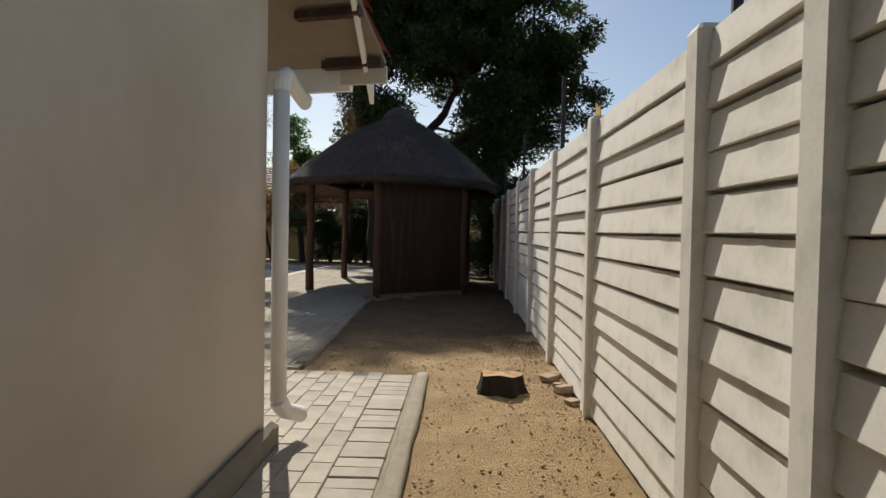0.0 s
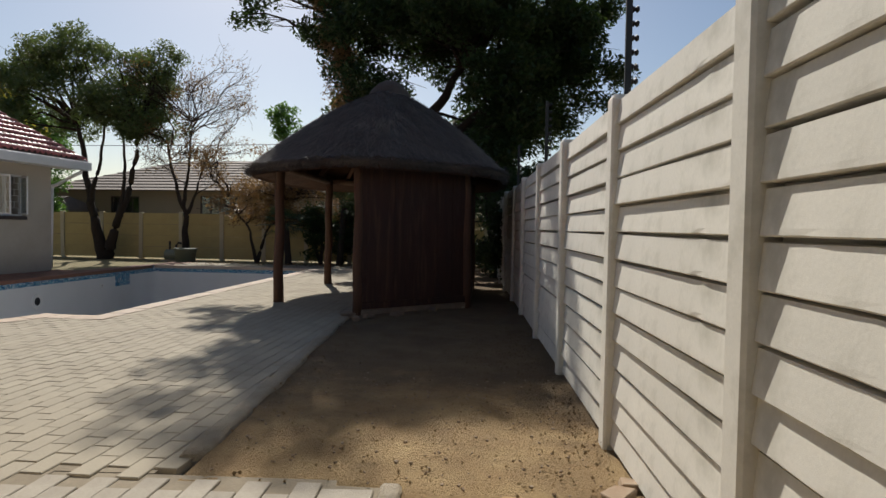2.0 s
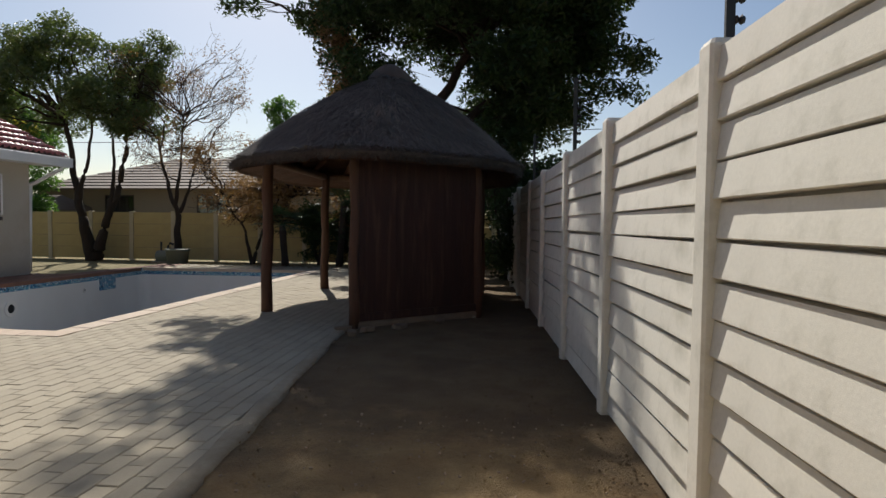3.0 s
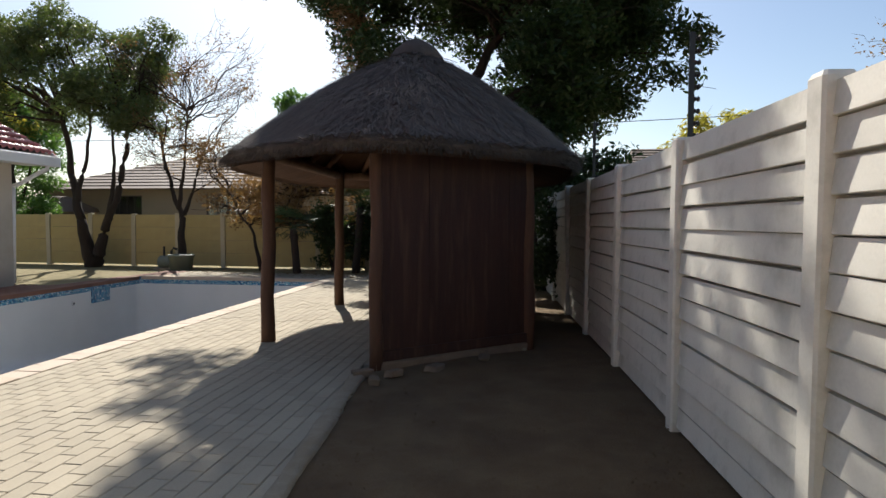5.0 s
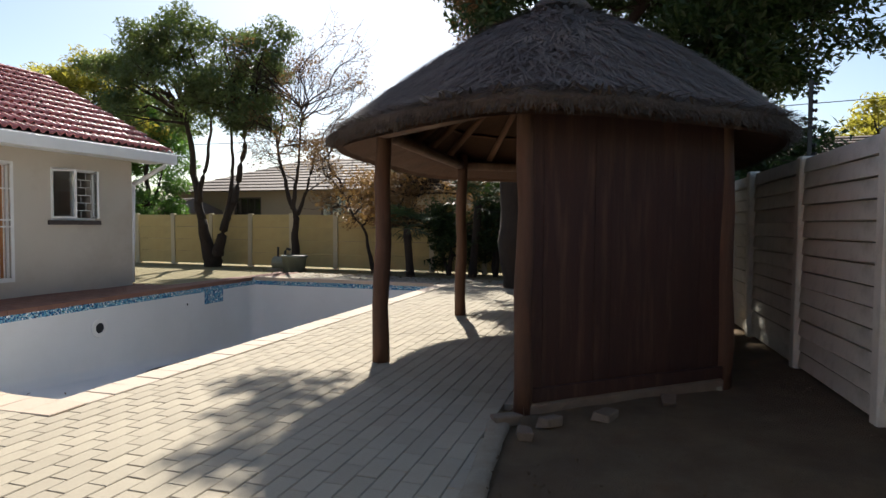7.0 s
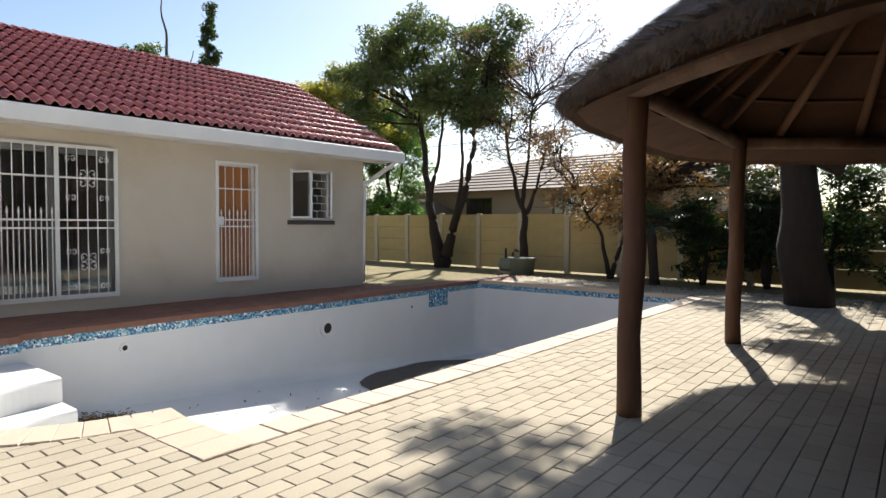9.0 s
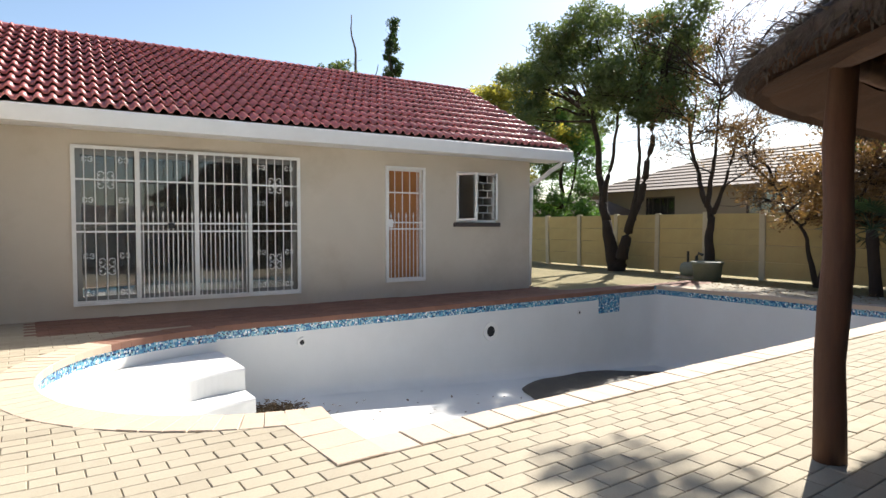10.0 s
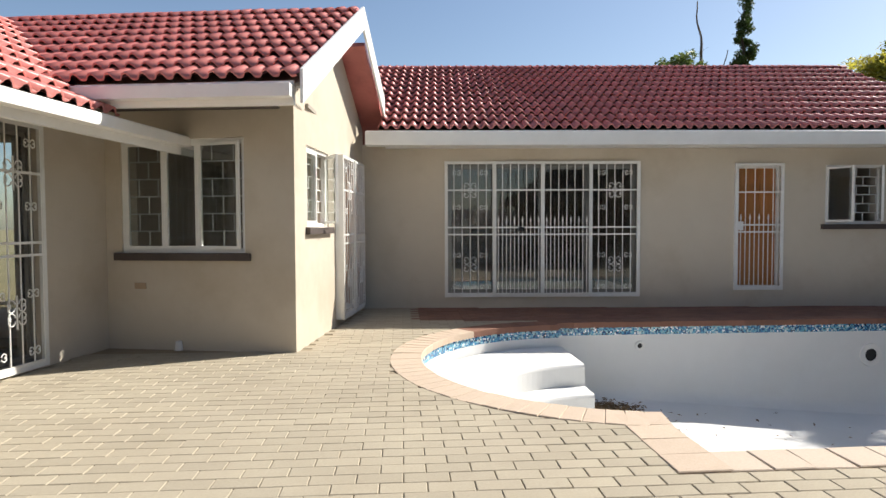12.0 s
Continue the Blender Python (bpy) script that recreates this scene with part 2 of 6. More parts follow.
class Shape:
    """A growing list of corners and faces."""

    def __init__(self):
        self.v, self.f = [], []

    def add(self, verts, faces, m=None):
        k = len(self.v)
        self.v += [tuple(m @ Vector(p)) for p in verts] if m is not None else [tuple(p) for p in verts]
        self.f += [tuple(k + i for i in f) for f in faces]
        return self

    def box(self, a, b, m=None, bevel=0.0):
        (x0, y0, z0), (x1, y1, z1) = a, b
        c = bevel
        if not c:
            v = [(x, y, z) for z in (z0, z1) for y in (y0, y1) for x in (x0, x1)]
            f = [(0, 2, 3, 1), (4, 5, 7, 6), (0, 1, 5, 4), (2, 6, 7, 3), (0, 4, 6, 2), (1, 3, 7, 5)]
        else:
            v = [(x0, y0, z0), (x1, y0, z0), (x1, y1, z0), (x0, y1, z0), (x0, y0, z1 - c), (x1, y0, z1 - c), (x1, y1, z1 - c), (x0, y1, z1 - c),
                 (x0 + c, y0 + c, z1), (x1 - c, y0 + c, z1), (x1 - c, y1 - c, z1), (x0 + c, y1 - c, z1)]
            f = [(3, 2, 1, 0), (0, 1, 5, 4), (1, 2, 6, 5), (2, 3, 7, 6), (3, 0, 4, 7), (4, 5, 9, 8), (5, 6, 10, 9), (6, 7, 11, 10), (7, 4, 8, 11), (8, 9, 10, 11)]
        return self.add(v, f, m)

    def tube(self, points, radii, sides=8, cap=True):
        """A round bar along a line of points."""
        pts = [Vector(p) for p in points]
        rings = []
        for i, p in enumerate(pts):
            d = (pts[min(i + 1, len(pts) - 1)] - pts[max(i - 1, 0)]).normalized()
            a = d.orthogonal().normalized() if abs(d.z) > 0.95 else d.cross(Vector((0, 0, 1))).normalized()
            b = d.cross(a)
            r = radii[i] if hasattr(radii, "__len__") else radii
            rings.append([p + (a * math.cos(2 * math.pi * k / sides) + b * math.sin(2 * math.pi * k / sides)) * r for k in range(sides)])
        k0 = len(self.v)
        self.v += [tuple(q) for ring in rings for q in ring]
        for i in range(len(rings) - 1):
            for k in range(sides):
                n = (k + 1) % sides
                self.f.append((k0 + i * sides + k, k0 + i * sides + n, k0 + (i + 1) * sides + n, k0 + (i + 1) * sides + k))
        if cap:
            self.f.append(tuple(k0 + k for k in reversed(range(sides))))
            self.f.append(tuple(k0 + (len(rings) - 1) * sides + k for k in range(sides)))
        return self

    def mesh(self, name="mesh"):
        return mesh_from(self.v, self.f, name)


def part(name, shape, mat, parent=None, label="", soft=False):
    me = shape.mesh(name) if isinstance(shape, Shape) else shape
    if not me.materials:
        me.materials.append(mat)
    if soft:
        smooth(me)
    ob = new(name, me)
    ob.parent = parent
    if label:
        ob["label"] = label
    return ob


def thing(name, label, category, m=None, group="", kind=""):
    ob = new(name)
    ob.empty_display_size = 0.1
    if m is not None:
        ob.matrix_world = m
    return tagged(ob, label, category, group, kind)


def solid(name, shape, mat, label, category, kind="structure", soft=False):
    return tagged(part(name, shape, mat, soft=soft), label, category, kind=kind)


def line_frame(p, q, z=0.0):
    """Local x runs from p to q, local y to its left, z up."""
    return pose(p[0], p[1], z, 0, 0, math.degrees(math.atan2(q[1] - p[1], q[0] - p[0])))


def wall(shape, m, length, z0, z1, thick, holes=()):
    """A wall in the frame m from y = 0 to y = thick, with openings (s0, s1, z0, z1) that go through it."""
    ss = sorted({0.0, length, *[h[0] for h in holes], *[h[1] for h in holes]})
    zs = sorted({z0, z1, *[h[2] for h in holes], *[h[3] for h in holes]})

    def full(i, j):
        if not (0 <= i < len(ss) - 1 and 0 <= j < len(zs) - 1):
            return False
        s, z = (ss[i] + ss[i + 1]) / 2, (zs[j] + zs[j + 1]) / 2
        return not any(h[0] < s < h[1] and h[2] < z < h[3] for h in holes)

    for i in range(len(ss) - 1):
        for j in range(len(zs) - 1):
            if not full(i, j):
                continue
            a, b, c, d = ss[i], ss[i + 1], zs[j], zs[j + 1]
            shape.add([(a, 0, c), (b, 0, c), (b, 0, d), (a, 0, d)], [(0, 1, 2, 3)], m)
            shape.add([(a, thick, c), (b, thick, c), (b, thick, d), (a, thick, d)], [(3, 2, 1, 0)], m)
            if not full(i - 1, j):
                shape.add([(a, 0, c), (a, 0, d), (a, thick, d), (a, thick, c)], [(0, 1, 2, 3)], m)
            if not full(i + 1, j):
                shape.add([(b, 0, c), (b, 0, d), (b, thick, d), (b, thick, c)], [(3, 2, 1, 0)], m)
            if not full(i, j - 1):
                shape.add([(a, 0, c), (b, 0, c), (b, thick, c), (a, thick, c)], [(3, 2, 1, 0)], m)
            if not full(i, j + 1):
                shape.add([(a, 0, d), (b, 0, d), (b, thick, d), (a, thick, d)], [(0, 1, 2, 3)], m)
    return shape


# ---- plan ----
PHI = radians(6.06)          # the boundary wall leans from the house's axes
ALONG = Vector((-math.sin(PHI), math.cos(PHI), 0))


def bound(u, v, z=0.0):
    """A place by its distance across and along the boundary wall."""
    return Vector((math.cos(PHI) * u - math.sin(PHI) * v, math.sin(PHI) * u + math.cos(PHI) * v, z))


WALL_X = -10.5
MAIN_A, MAIN_B = (WALL_X, 6.50), (WALL_X, 15.02)
GABLE_A, GABLE_B = (-7.33, 6.235), (-10.5, 6.50)
INNER = (-7.62, 4.28)
WING_C = (-0.705, 3.36)
WING_END = (0.25, -6.0)
POOL_M = pose(-7.10, 8.89, 0, 0, 0, 3.3)
POOL_U0, POOL_U1, POOL_V1, POOL_R = -1.90, 2.43, 8.61, 1.76
POOL_VC = 0.30           # the round end's centre along the pool
SLOPE = 0.55


def pool_outline(grow=0.0):
    """The pool's edge in its own frame, counter-clockwise: a box with a round end."""
    pts = [(POOL_U1 + grow, -grow), (POOL_U1 + grow, POOL_V1 + grow), (POOL_U0 - grow, POOL_V1 + grow), (POOL_U0 - grow, POOL_VC)]
    r = POOL_R + grow
    end = 2 * math.pi - math.asin((POOL_VC + grow) / r)
    for k in range(0, 33):
        a = math.pi + (end - math.pi) * k / 32
        pts.append((r * math.cos(a), POOL_VC + r * math.sin(a)))
    return pts


# ---- ground ----
def plane_with_hole(outer, hole, z):
    """A flat sheet between a rectangle and a hole inside it."""
    bm = bmesh.new()
    o = [bm.verts.new((*p, z)) for p in outer]
    h = [bm.verts.new((*p, z)) for p in hole]
    edges = [bm.edges.new((l[i], l[(i + 1) % len(l)])) for l in (o, h) for i in range(len(l))]
    bmesh.ops.triangle_fill(bm, use_beauty=True, edges=edges)
    for f in bm.faces:
        if f.normal.z < 0:
            f.normal_flip()
    me = bpy.data.meshes.new("sheet")
    bm.to_mesh(me)
    bm.free()
    return me


hole_world = [tuple((POOL_M @ Vector((*p, 0))).xy) for p in pool_outline(0.1)]
solid("ground", plane_with_hole([(-400, -400), (400, -400), (400, 500), (-400, 500)], hole_world, -0.045), LAWN_SOIL, "dry sandy ground with thin yellowed grass", "ground")

path_m = line_frame((0.40, 0.0), (-0.115, 5.09))


def deck_edge(y):
    """Where the deck's pavers end towards the bare soil."""
    return -1.22 - 0.147 * (y - 5.3) if y < 9.8 else -1.9


def under_path(p):
    q = path_m.inverted() @ Vector((p[0], p[1], 0))
    return q.x < 5.06 and 0.05 < q.y < 1.72


# bare soil along the boundary wall, with an uneven surface
def soil_patch(name, u0, u1, v0, v1, mat, label, category, step=0.06, rough=0.02, base=-0.012, seed=0.0):
    nu, nv = int((u1 - u0) / step) + 1, int((v1 - v0) / step) + 1
    v, f = [], []
    for j in range(nv + 1):
        for i in range(nu + 1):
            p = bound(u0 + (u1 - u0) * i / nu, v0 + (v1 - v0) * j / nv)
            o = p + Vector((0, 0, seed))
            z = base + rough * (noise.noise(o * 1.1) + 0.5 * noise.noise(o * 4.3) + 0.30 * noise.noise(o * 11) + 0.22 * noise.noise(o * 23))
            if p.x < deck_edge(p.y) + 0.04 or under_path(p):
                z -= 0.05
            v.append((p.x, p.y, z))
    for j in range(nv):
        for i in range(nu):
            k = j * (nu + 1) + i
            f.append((k, k + 1, k + nu + 2, k + nu + 1))
    return solid(name, mesh_from(v, f), mat, label, category, soft=True)


soil_patch("soil", -1.05, 1.47, -6, 21.5, SOIL, "bare sandy soil, golden by the path, darkened under the trees by leaf mould and painted shade", "soil")


# ---- paving ----
def point_in_pool(x, y, grow):
    q = POOL_M.inverted() @ Vector((x, y, 0))
    if POOL_VC - 0.05 <= q.y <= POOL_V1 + grow and POOL_U0 - grow <= q.x <= POOL_U1 + grow:
        return True
    if -grow <= q.y <= POOL_VC and 0 < q.x <= POOL_U1 + grow:
        return True
    return q.y < POOL_VC and math.hypot(q.x, q.y - POOL_VC) < POOL_R + grow




def in_house(x, y):
    if x < WALL_X and y < 15.05:
        return True
    if x < GABLE_A[0] - 0.02 and y < GABLE_A[1] + (x - GABLE_A[0]) * -0.0836:
        return True
    wing = WING_C[1] + (x - WING_C[0]) * (INNER[1] - WING_C[1]) / (INNER[0] - WING_C[0])
    east = WING_C[0] + (WING_C[1] - y) * (WING_END[0] - WING_C[0]) / (WING_C[1] - WING_END[1])
    return x < east and y < wing


POST_XY = [(-1.76, 9.93), (-3.22, 10.88), (-3.45, 13.75), (-2.12, 14.8), (-0.68, 13.85), (-0.50, 11.15)]


def in_shelter(x, y):
    """Whether a place lies between the shelter's six posts."""
    for i in range(6):
        (ax, ay), (bx, by) = POST_XY[i], POST_XY[(i + 1) % 6]
        if (bx - ax) * (y - ay) - (by - ay) * (x - ax) > -0.06:
            return False
    return True


def on_deck(x, y):
    """Where pavers lie round the pool."""
    if in_house(x, y) or point_in_pool(x, y, 0.22):
        return False
    edge = deck_edge(y)
    if y > 9.9:
        edge = -1.9 if y < 16.2 else -1.0
        if in_shelter(x, y):
            return True
    return x < edge and y < 18.9 and x > -14 and (y < 15.2 or x > -9.9)


PAVER_L, PAVER_W, JOINT = 0.225, 0.112, 0.0034
rng = random.Random(4)
near_pavers, far_pavers, red_pavers = [], Shape(), Shape()
for row in range(-10, 160):
    for col in range(-10, 90):
        # rows run along the pool's long side, each shifted by half a paver
        q = POOL_M @ Vector((POOL_U1 + 4.5 - (row + 0.5) * (PAVER_W), -6.0 + (col + (0.5 if row % 2 else 0.0)) * PAVER_L, 0))
        if q.y < 3.4 or q.y > 19.4 or not on_deck(q.x, q.y):
            continue
        if under_path(q - Vector((-0.02, 0.09, 0))):
            continue
        dz = rng.gauss(0, 0.001) + 0.004 * noise.noise(q * 0.9)
        tilt = (rng.gauss(0, 0.22), rng.gauss(0, 0.22), 3.3 + rng.gauss(0, 0.35))
        m = pose(q.x, q.y, dz, *tilt)
        if -5.0 < q.x < -3.2 and 8.3 < q.y < 12.0 and len(near_pavers) < 300:
            near_pavers.append(m)
        else:
            (red_pavers if q.x < -9.25 and q.y > 7.3 else far_pavers).box((-PAVER_W / 2 + JOINT / 2, -PAVER_L / 2 + JOINT / 2, -0.05), (PAVER_W / 2 - JOINT / 2, PAVER_L / 2 - JOINT / 2, 0), m, 0.004)
bed_outer = [(-13.9, 3.2), (-1.62, 3.2), (-1.70, 4.93), (-1.25, 4.98), (-1.92, 9.75), (-1.92, 18.95), (-9.95, 18.95), (-9.95, 15.25), (-13.9, 15.25)]
deck = solid("paving_deck", plane_with_hole(bed_outer, hole_world, -0.008), BED, "tan paving bricks laid in stretcher bond round the pool", "paving")
tagged(part("paver_field", far_pavers, PAVER, deck), kind="stuff")
tagged(part("paver_field", red_pavers, COPING_RED, deck, "dark red-brown paving bricks"), kind="stuff")

# the path beside the house's corner
path_field = Shape()
rng = random.Random(9)
path_pavers = []
# a border course laid across, then rows along in stretcher bond
for k in range(-26, 45):
    y0 = k * (PAVER_W)
    path_pavers.append(path_m @ pose(y0 + 0.03, 0.25, rng.gauss(0, 0.002), rng.gauss(0, 0.4), rng.gauss(0, 0.4), rng.gauss(0, 0.8)))
for r in range(0, 12):
    for k in range(-14, 25):
        s = (k + (0.5 if r % 2 else 0.0)) * PAVER_L
        y = 0.365 + (r + 0.5) * PAVER_W
        q = path_m @ Vector((s, y, 0))
        if s > 4.98 or in_house(q.x, q.y) or s < -3:
            continue
        path_pavers.append(path_m @ pose(s, y, rng.gauss(0, 0.002), rng.gauss(0, 0.4), rng.gauss(0, 0.4), 90 + rng.gauss(0, 0.7)))
path = solid("paving_path", Shape().box((-3, 0.1, -0.05), (5.12, 1.95, -0.011), path_m), BED, "weathered grey-tan paving brick path with a cross-laid border", "paving")
paver_me = Shape().box((-PAVER_W / 2 + JOINT / 2, -PAVER_L / 2 + JOINT / 2, -0.05), (PAVER_W / 2 - JOINT / 2, PAVER_L / 2 - JOINT / 2, 0), None, 0.004).mesh("paver")
paver_me.materials.append(PAVER)
grey_me = paver_me.copy()
grey_me.materials.clear()
grey_me.materials.append(PAVER_GREY)

# cast concrete edging along the path and along the deck
def edging(name, pts, width, label):
    s = Shape()
    rows = []
    for i, p in enumerate(pts):
        p = Vector(p)
        d = (Vector(pts[min(i + 1, len(pts) - 1)]) - Vector(pts[max(i - 1, 0)])).normalized()
        n = Vector((-d.y, d.x))
        w = width * (1 + 0.35 * noise.noise(Vector((p.x * 3, p.y * 3, 7))))
        h = 0.012 + 0.01 * noise.noise(Vector((p.x * 2, p.y * 2, 3)))
        rows.append([(p.x + n.x * o * w, p.y + n.y * o * w, z) for o, z in ((-0.5, -0.06), (-0.45, h - 0.01), (-0.3, h + 0.004), (0.3, h + 0.004), (0.45, h - 0.01), (0.5, -0.06))])
    v = [c for r in rows for c in r]
    f = [(i * 6 + k, i * 6 + k + 1, (i + 1) * 6 + k + 1, (i + 1) * 6 + k) for i in range(len(rows) - 1) for k in range(5)]
    f += [tuple(range(5, -1, -1)), tuple((len(rows) - 1) * 6 + k for k in range(6))]
    s.add(v, [tuple(reversed(q)) for q in f])
    return solid(name, s, EDGING, label, "edging", soft=True)


def between(a, b, n):
    return [(a[0] + (b[0] - a[0]) * i / n, a[1] + (b[1] - a[1]) * i / n) for i in range(n + 1)]


pe = [tuple((path_m @ Vector((s * 0.12 - 3, 0.07, 0))).xy) for s in range(0, 68)]
edging("path_edging", pe, 0.10, "rough cast concrete edging along the path")
edging("deck_edging", between((-1.19, 5.16), (-1.85, 9.72), 40), 0.13, "crumbling concrete edging between paving and soil")


# ---- pool ----
pool = thing("swimming_pool", "empty white-plastered swimming pool with steps and a blue mosaic band", "pool", POOL_M)
inner = pool_outline(0.0)


def floor_depth(v):
    return -0.95 - 0.075 * max(v - 1.0, 0)


shell = Shape()
top_z = -0.005
band = 0.155
ring = []
for i, p in enumerate(inner):
    q = inner[(i + 1) % len(inner)]
    n = max(1, int(math.hypot(q[0] - p[0], q[1] - p[1]) / 0.25))
    ring += [(p[0] + (q[0] - p[0]) * k / n, p[1] + (q[1] - p[1]) * k / n) for k in range(n)]
N = len(ring)
cx, cy = 0.1, 3.5


def inward(p, d):
    v = Vector((cx - p[0], cy - p[1]))
    v.normalize()
    return (p[0] + v.x * d, p[1] + v.y * d)


sec = []
for p in ring:
    fd = floor_depth(p[1])
    a = inward(p, 0.03)
    b = inward(p, 0.16)
    sec.append([(*p, top_z - band), (*p, fd + 0.16), (*a, fd + 0.06), (*b, fd)])
v = [c for s_ in sec for c in s_]
f = []
for i in range(N):
    j = (i + 1) % N
    for k in range(3):
        f.append((i * 4 + k, j * 4 + k, j * 4 + k + 1, i * 4 + k + 1))
shell.add(v, [tuple(reversed(q)) for q in f])
shell.f = [tuple(reversed(q)) for q in shell.f]
part("shell", shell, POOL, pool, "chalky white plaster", soft=True)
bmf = bmesh.new()
loop = [bmf.verts.new(s_[3]) for s_ in sec]
edges = [bmf.edges.new((loop[i], loop[(i + 1) % N])) for i in range(N)]
bmesh.ops.triangle_fill(bmf, use_beauty=True, edges=edges)
for face in bmf.faces:
    if face.normal.z < 0:
        face.normal_flip()
floor_me = bpy.data.meshes.new("floor")
bmf.to_mesh(floor_me)
bmf.free()
part("pool_floor", floor_me, POOL, pool)
bandshape = Shape()
for i in range(N):
    p, q = ring[i], ring[(i + 1) % N]
    bandshape.add([(*p, top_z), (*q, top_z), (*q, top_z - band), (*p, top_z - band)], [(3, 2, 1, 0)])
bandshape.f = [tuple(reversed(q)) for q in bandshape.f]
part("mosaic_band", bandshape, MOSAIC, pool, "blue and turquoise glass mosaic")
part("skimmer_tiles", Shape().box((POOL_U0 + 0.002, 6.93, -0.40), (POOL_U0 + 0.02, 7.48, -0.155)), MOSAIC, pool, "square of dark blue mosaic")

# three curved steps that follow the rounded end and climb towards the house
for u_front, z_top in ((-0.14, -0.74), (-0.46, -0.50), (-0.80, -0.27)):
    n, bow = 40, 1.25
    lo = floor_depth(0.0) - 0.08
    vs, fs = [], []
    for k in range(n + 1):
        a = math.pi + 0.72 * math.pi * k / n
        outer = Vector((math.cos(a), math.sin(a))) * (POOL_R - 0.002)
        front = Vector((u_front + bow + bow * math.cos(a), bow * math.sin(a)))
        if front.length > POOL_R - 0.01:
            front *= (POOL_R - 0.01) / front.length
        back = (outer - front).normalized() if (outer - front).length > 0.05 else Vector((0, 0))
        for q, z_ in ((outer, lo), (outer, z_top), (front + back * 0.03, z_top), (front + back * 0.008, z_top - 0.008), (front, z_top - 0.03), (front, lo)):
            vs.append((q.x, q.y + POOL_VC + 0.03, z_))
    for k in range(n):
        for j in range(5):
            fs.append((k * 6 + j, k * 6 + j + 1, (k + 1) * 6 + j + 1, (k + 1) * 6 + j))
    fs += [tuple(range(5, -1, -1)), tuple(n * 6 + j for j in range(6))]
    part("step", Shape().add(vs, fs), POOL, pool)


# fittings in the far wall
def fitting(v_, z_, r):
    t_ = Shape()
    for r0, r1, x0, x1 in ((r * 0.55, r, 0.0, 0.02),):
        seg = 24
        ringv, ringf = [], []
        for k in range(seg):
            a = 2 * math.pi * k / seg
            for rr, xx in ((r1, x0), (r1 * 0.96, x1), (r0, x1), (r0, x0 + 0.004)):
                ringv.append((POOL_U0 + xx + 0.001, v_ + rr * math.cos(a), z_ + rr * math.sin(a)))
        for k in range(seg):
            n = (k + 1) % seg
            for j in range(3):
                ringf.append((k * 4 + j, n * 4 + j, n * 4 + j + 1, k * 4 + j + 1))
        t_.add(ringv, ringf)
    fit_ob = part("inlet", t_, WHITE, pool, "white plastic inlet ring")
    hole_s = Shape()
    seg = 20
    hole_s.add([(POOL_U0 + 0.006, v_ + r * 0.56 * math.cos(2 * math.pi * k / seg), z_ + r * 0.56 * math.sin(2 * math.pi * k / seg)) for k in range(seg)], [tuple(range(seg))])
    part("opening", hole_s, DARKHOLE, fit_ob, "black hole")


fitting(4.44, -0.47, 0.15)
fitting(1.37, -0.30, 0.06)
fitting(6.43, -0.34, 0.05)

# coping: bricks set across the pool's edge
coping_me = {}
rng = random.Random(12)


def coping_brick(p, ang, wid, mat, spread=0.0, deep=0.235):
    """A brick across the pool's edge; spread widens its outer end where the edge is round."""
    key = (round(wid, 3), mat.name, spread, deep)
    if key not in coping_me:
        a, b, c = wid / 2 - 0.001, wid / 2 + spread / 2 - 0.001, 0.005
        pts = [(-a, -0.02), (a, -0.02), (b, deep), (-b, deep)]
        top = [(-a + c, -0.02 + c), (a - c, -0.02 + c), (b - c, deep - c), (-b + c, deep - c)]
        coping_me[key] = Shape().add([(*q, -0.07) for q in pts] + [(*q, -c) for q in pts] + [(*q, 0) for q in top],
                                     [(3, 2, 1, 0)] + [(r + k, r + (k + 1) % 4, r + 4 + (k + 1) % 4, r + 4 + k) for r in (0, 4) for k in range(4)] + [(8, 9, 10, 11)]).mesh("coping_brick")
        coping_me[key].materials.append(mat)
    ob = new("coping_brick", coping_me[key])
    ob.parent = pool
    ob.matrix_local = pose(p[0], p[1], 0.006 + rng.gauss(0, 0.0012), rng.gauss(0, 0.4), rng.gauss(0, 0.4), ang + rng.gauss(0, 0.6))


CB = 0.222
for k in range(int(POOL_V1 / CB) + 1):
    coping_brick((POOL_U1, (k + 0.5) * CB), -90, CB, COPING_PALE)
    if k > 1:
        coping_brick((POOL_U0, (k + 0.5) * CB - 0.15), 90, CB, COPING_RED)
for k in range(int((POOL_U1 - POOL_U0) / CB)):
    coping_brick((POOL_U0 + (k + 0.5) * CB, POOL_V1), 0, CB, COPING)
for k in range(4):
    coping_brick((1.735 + (k + 0.5) * 0.232, 0), 180, 0.232, COPING, 0.0, 0.27)
coping_brick((POOL_U0 + 0.02, POOL_VC - 0.08), 90, CB, COPING_RED)
steps_n = 46
for k in range(steps_n):
    a = math.pi + math.pi * (k + 0.5) / steps_n
    if POOL_R * math.sin(a) + POOL_VC < 0.02 or a < 1.5 * math.pi:
        coping_brick((POOL_R * math.cos(a), POOL_VC + POOL_R * math.sin(a)), math.degrees(a) - 90, 0.1195, COPING if k > 9 else COPING_RED, 0.0185, 0.27)

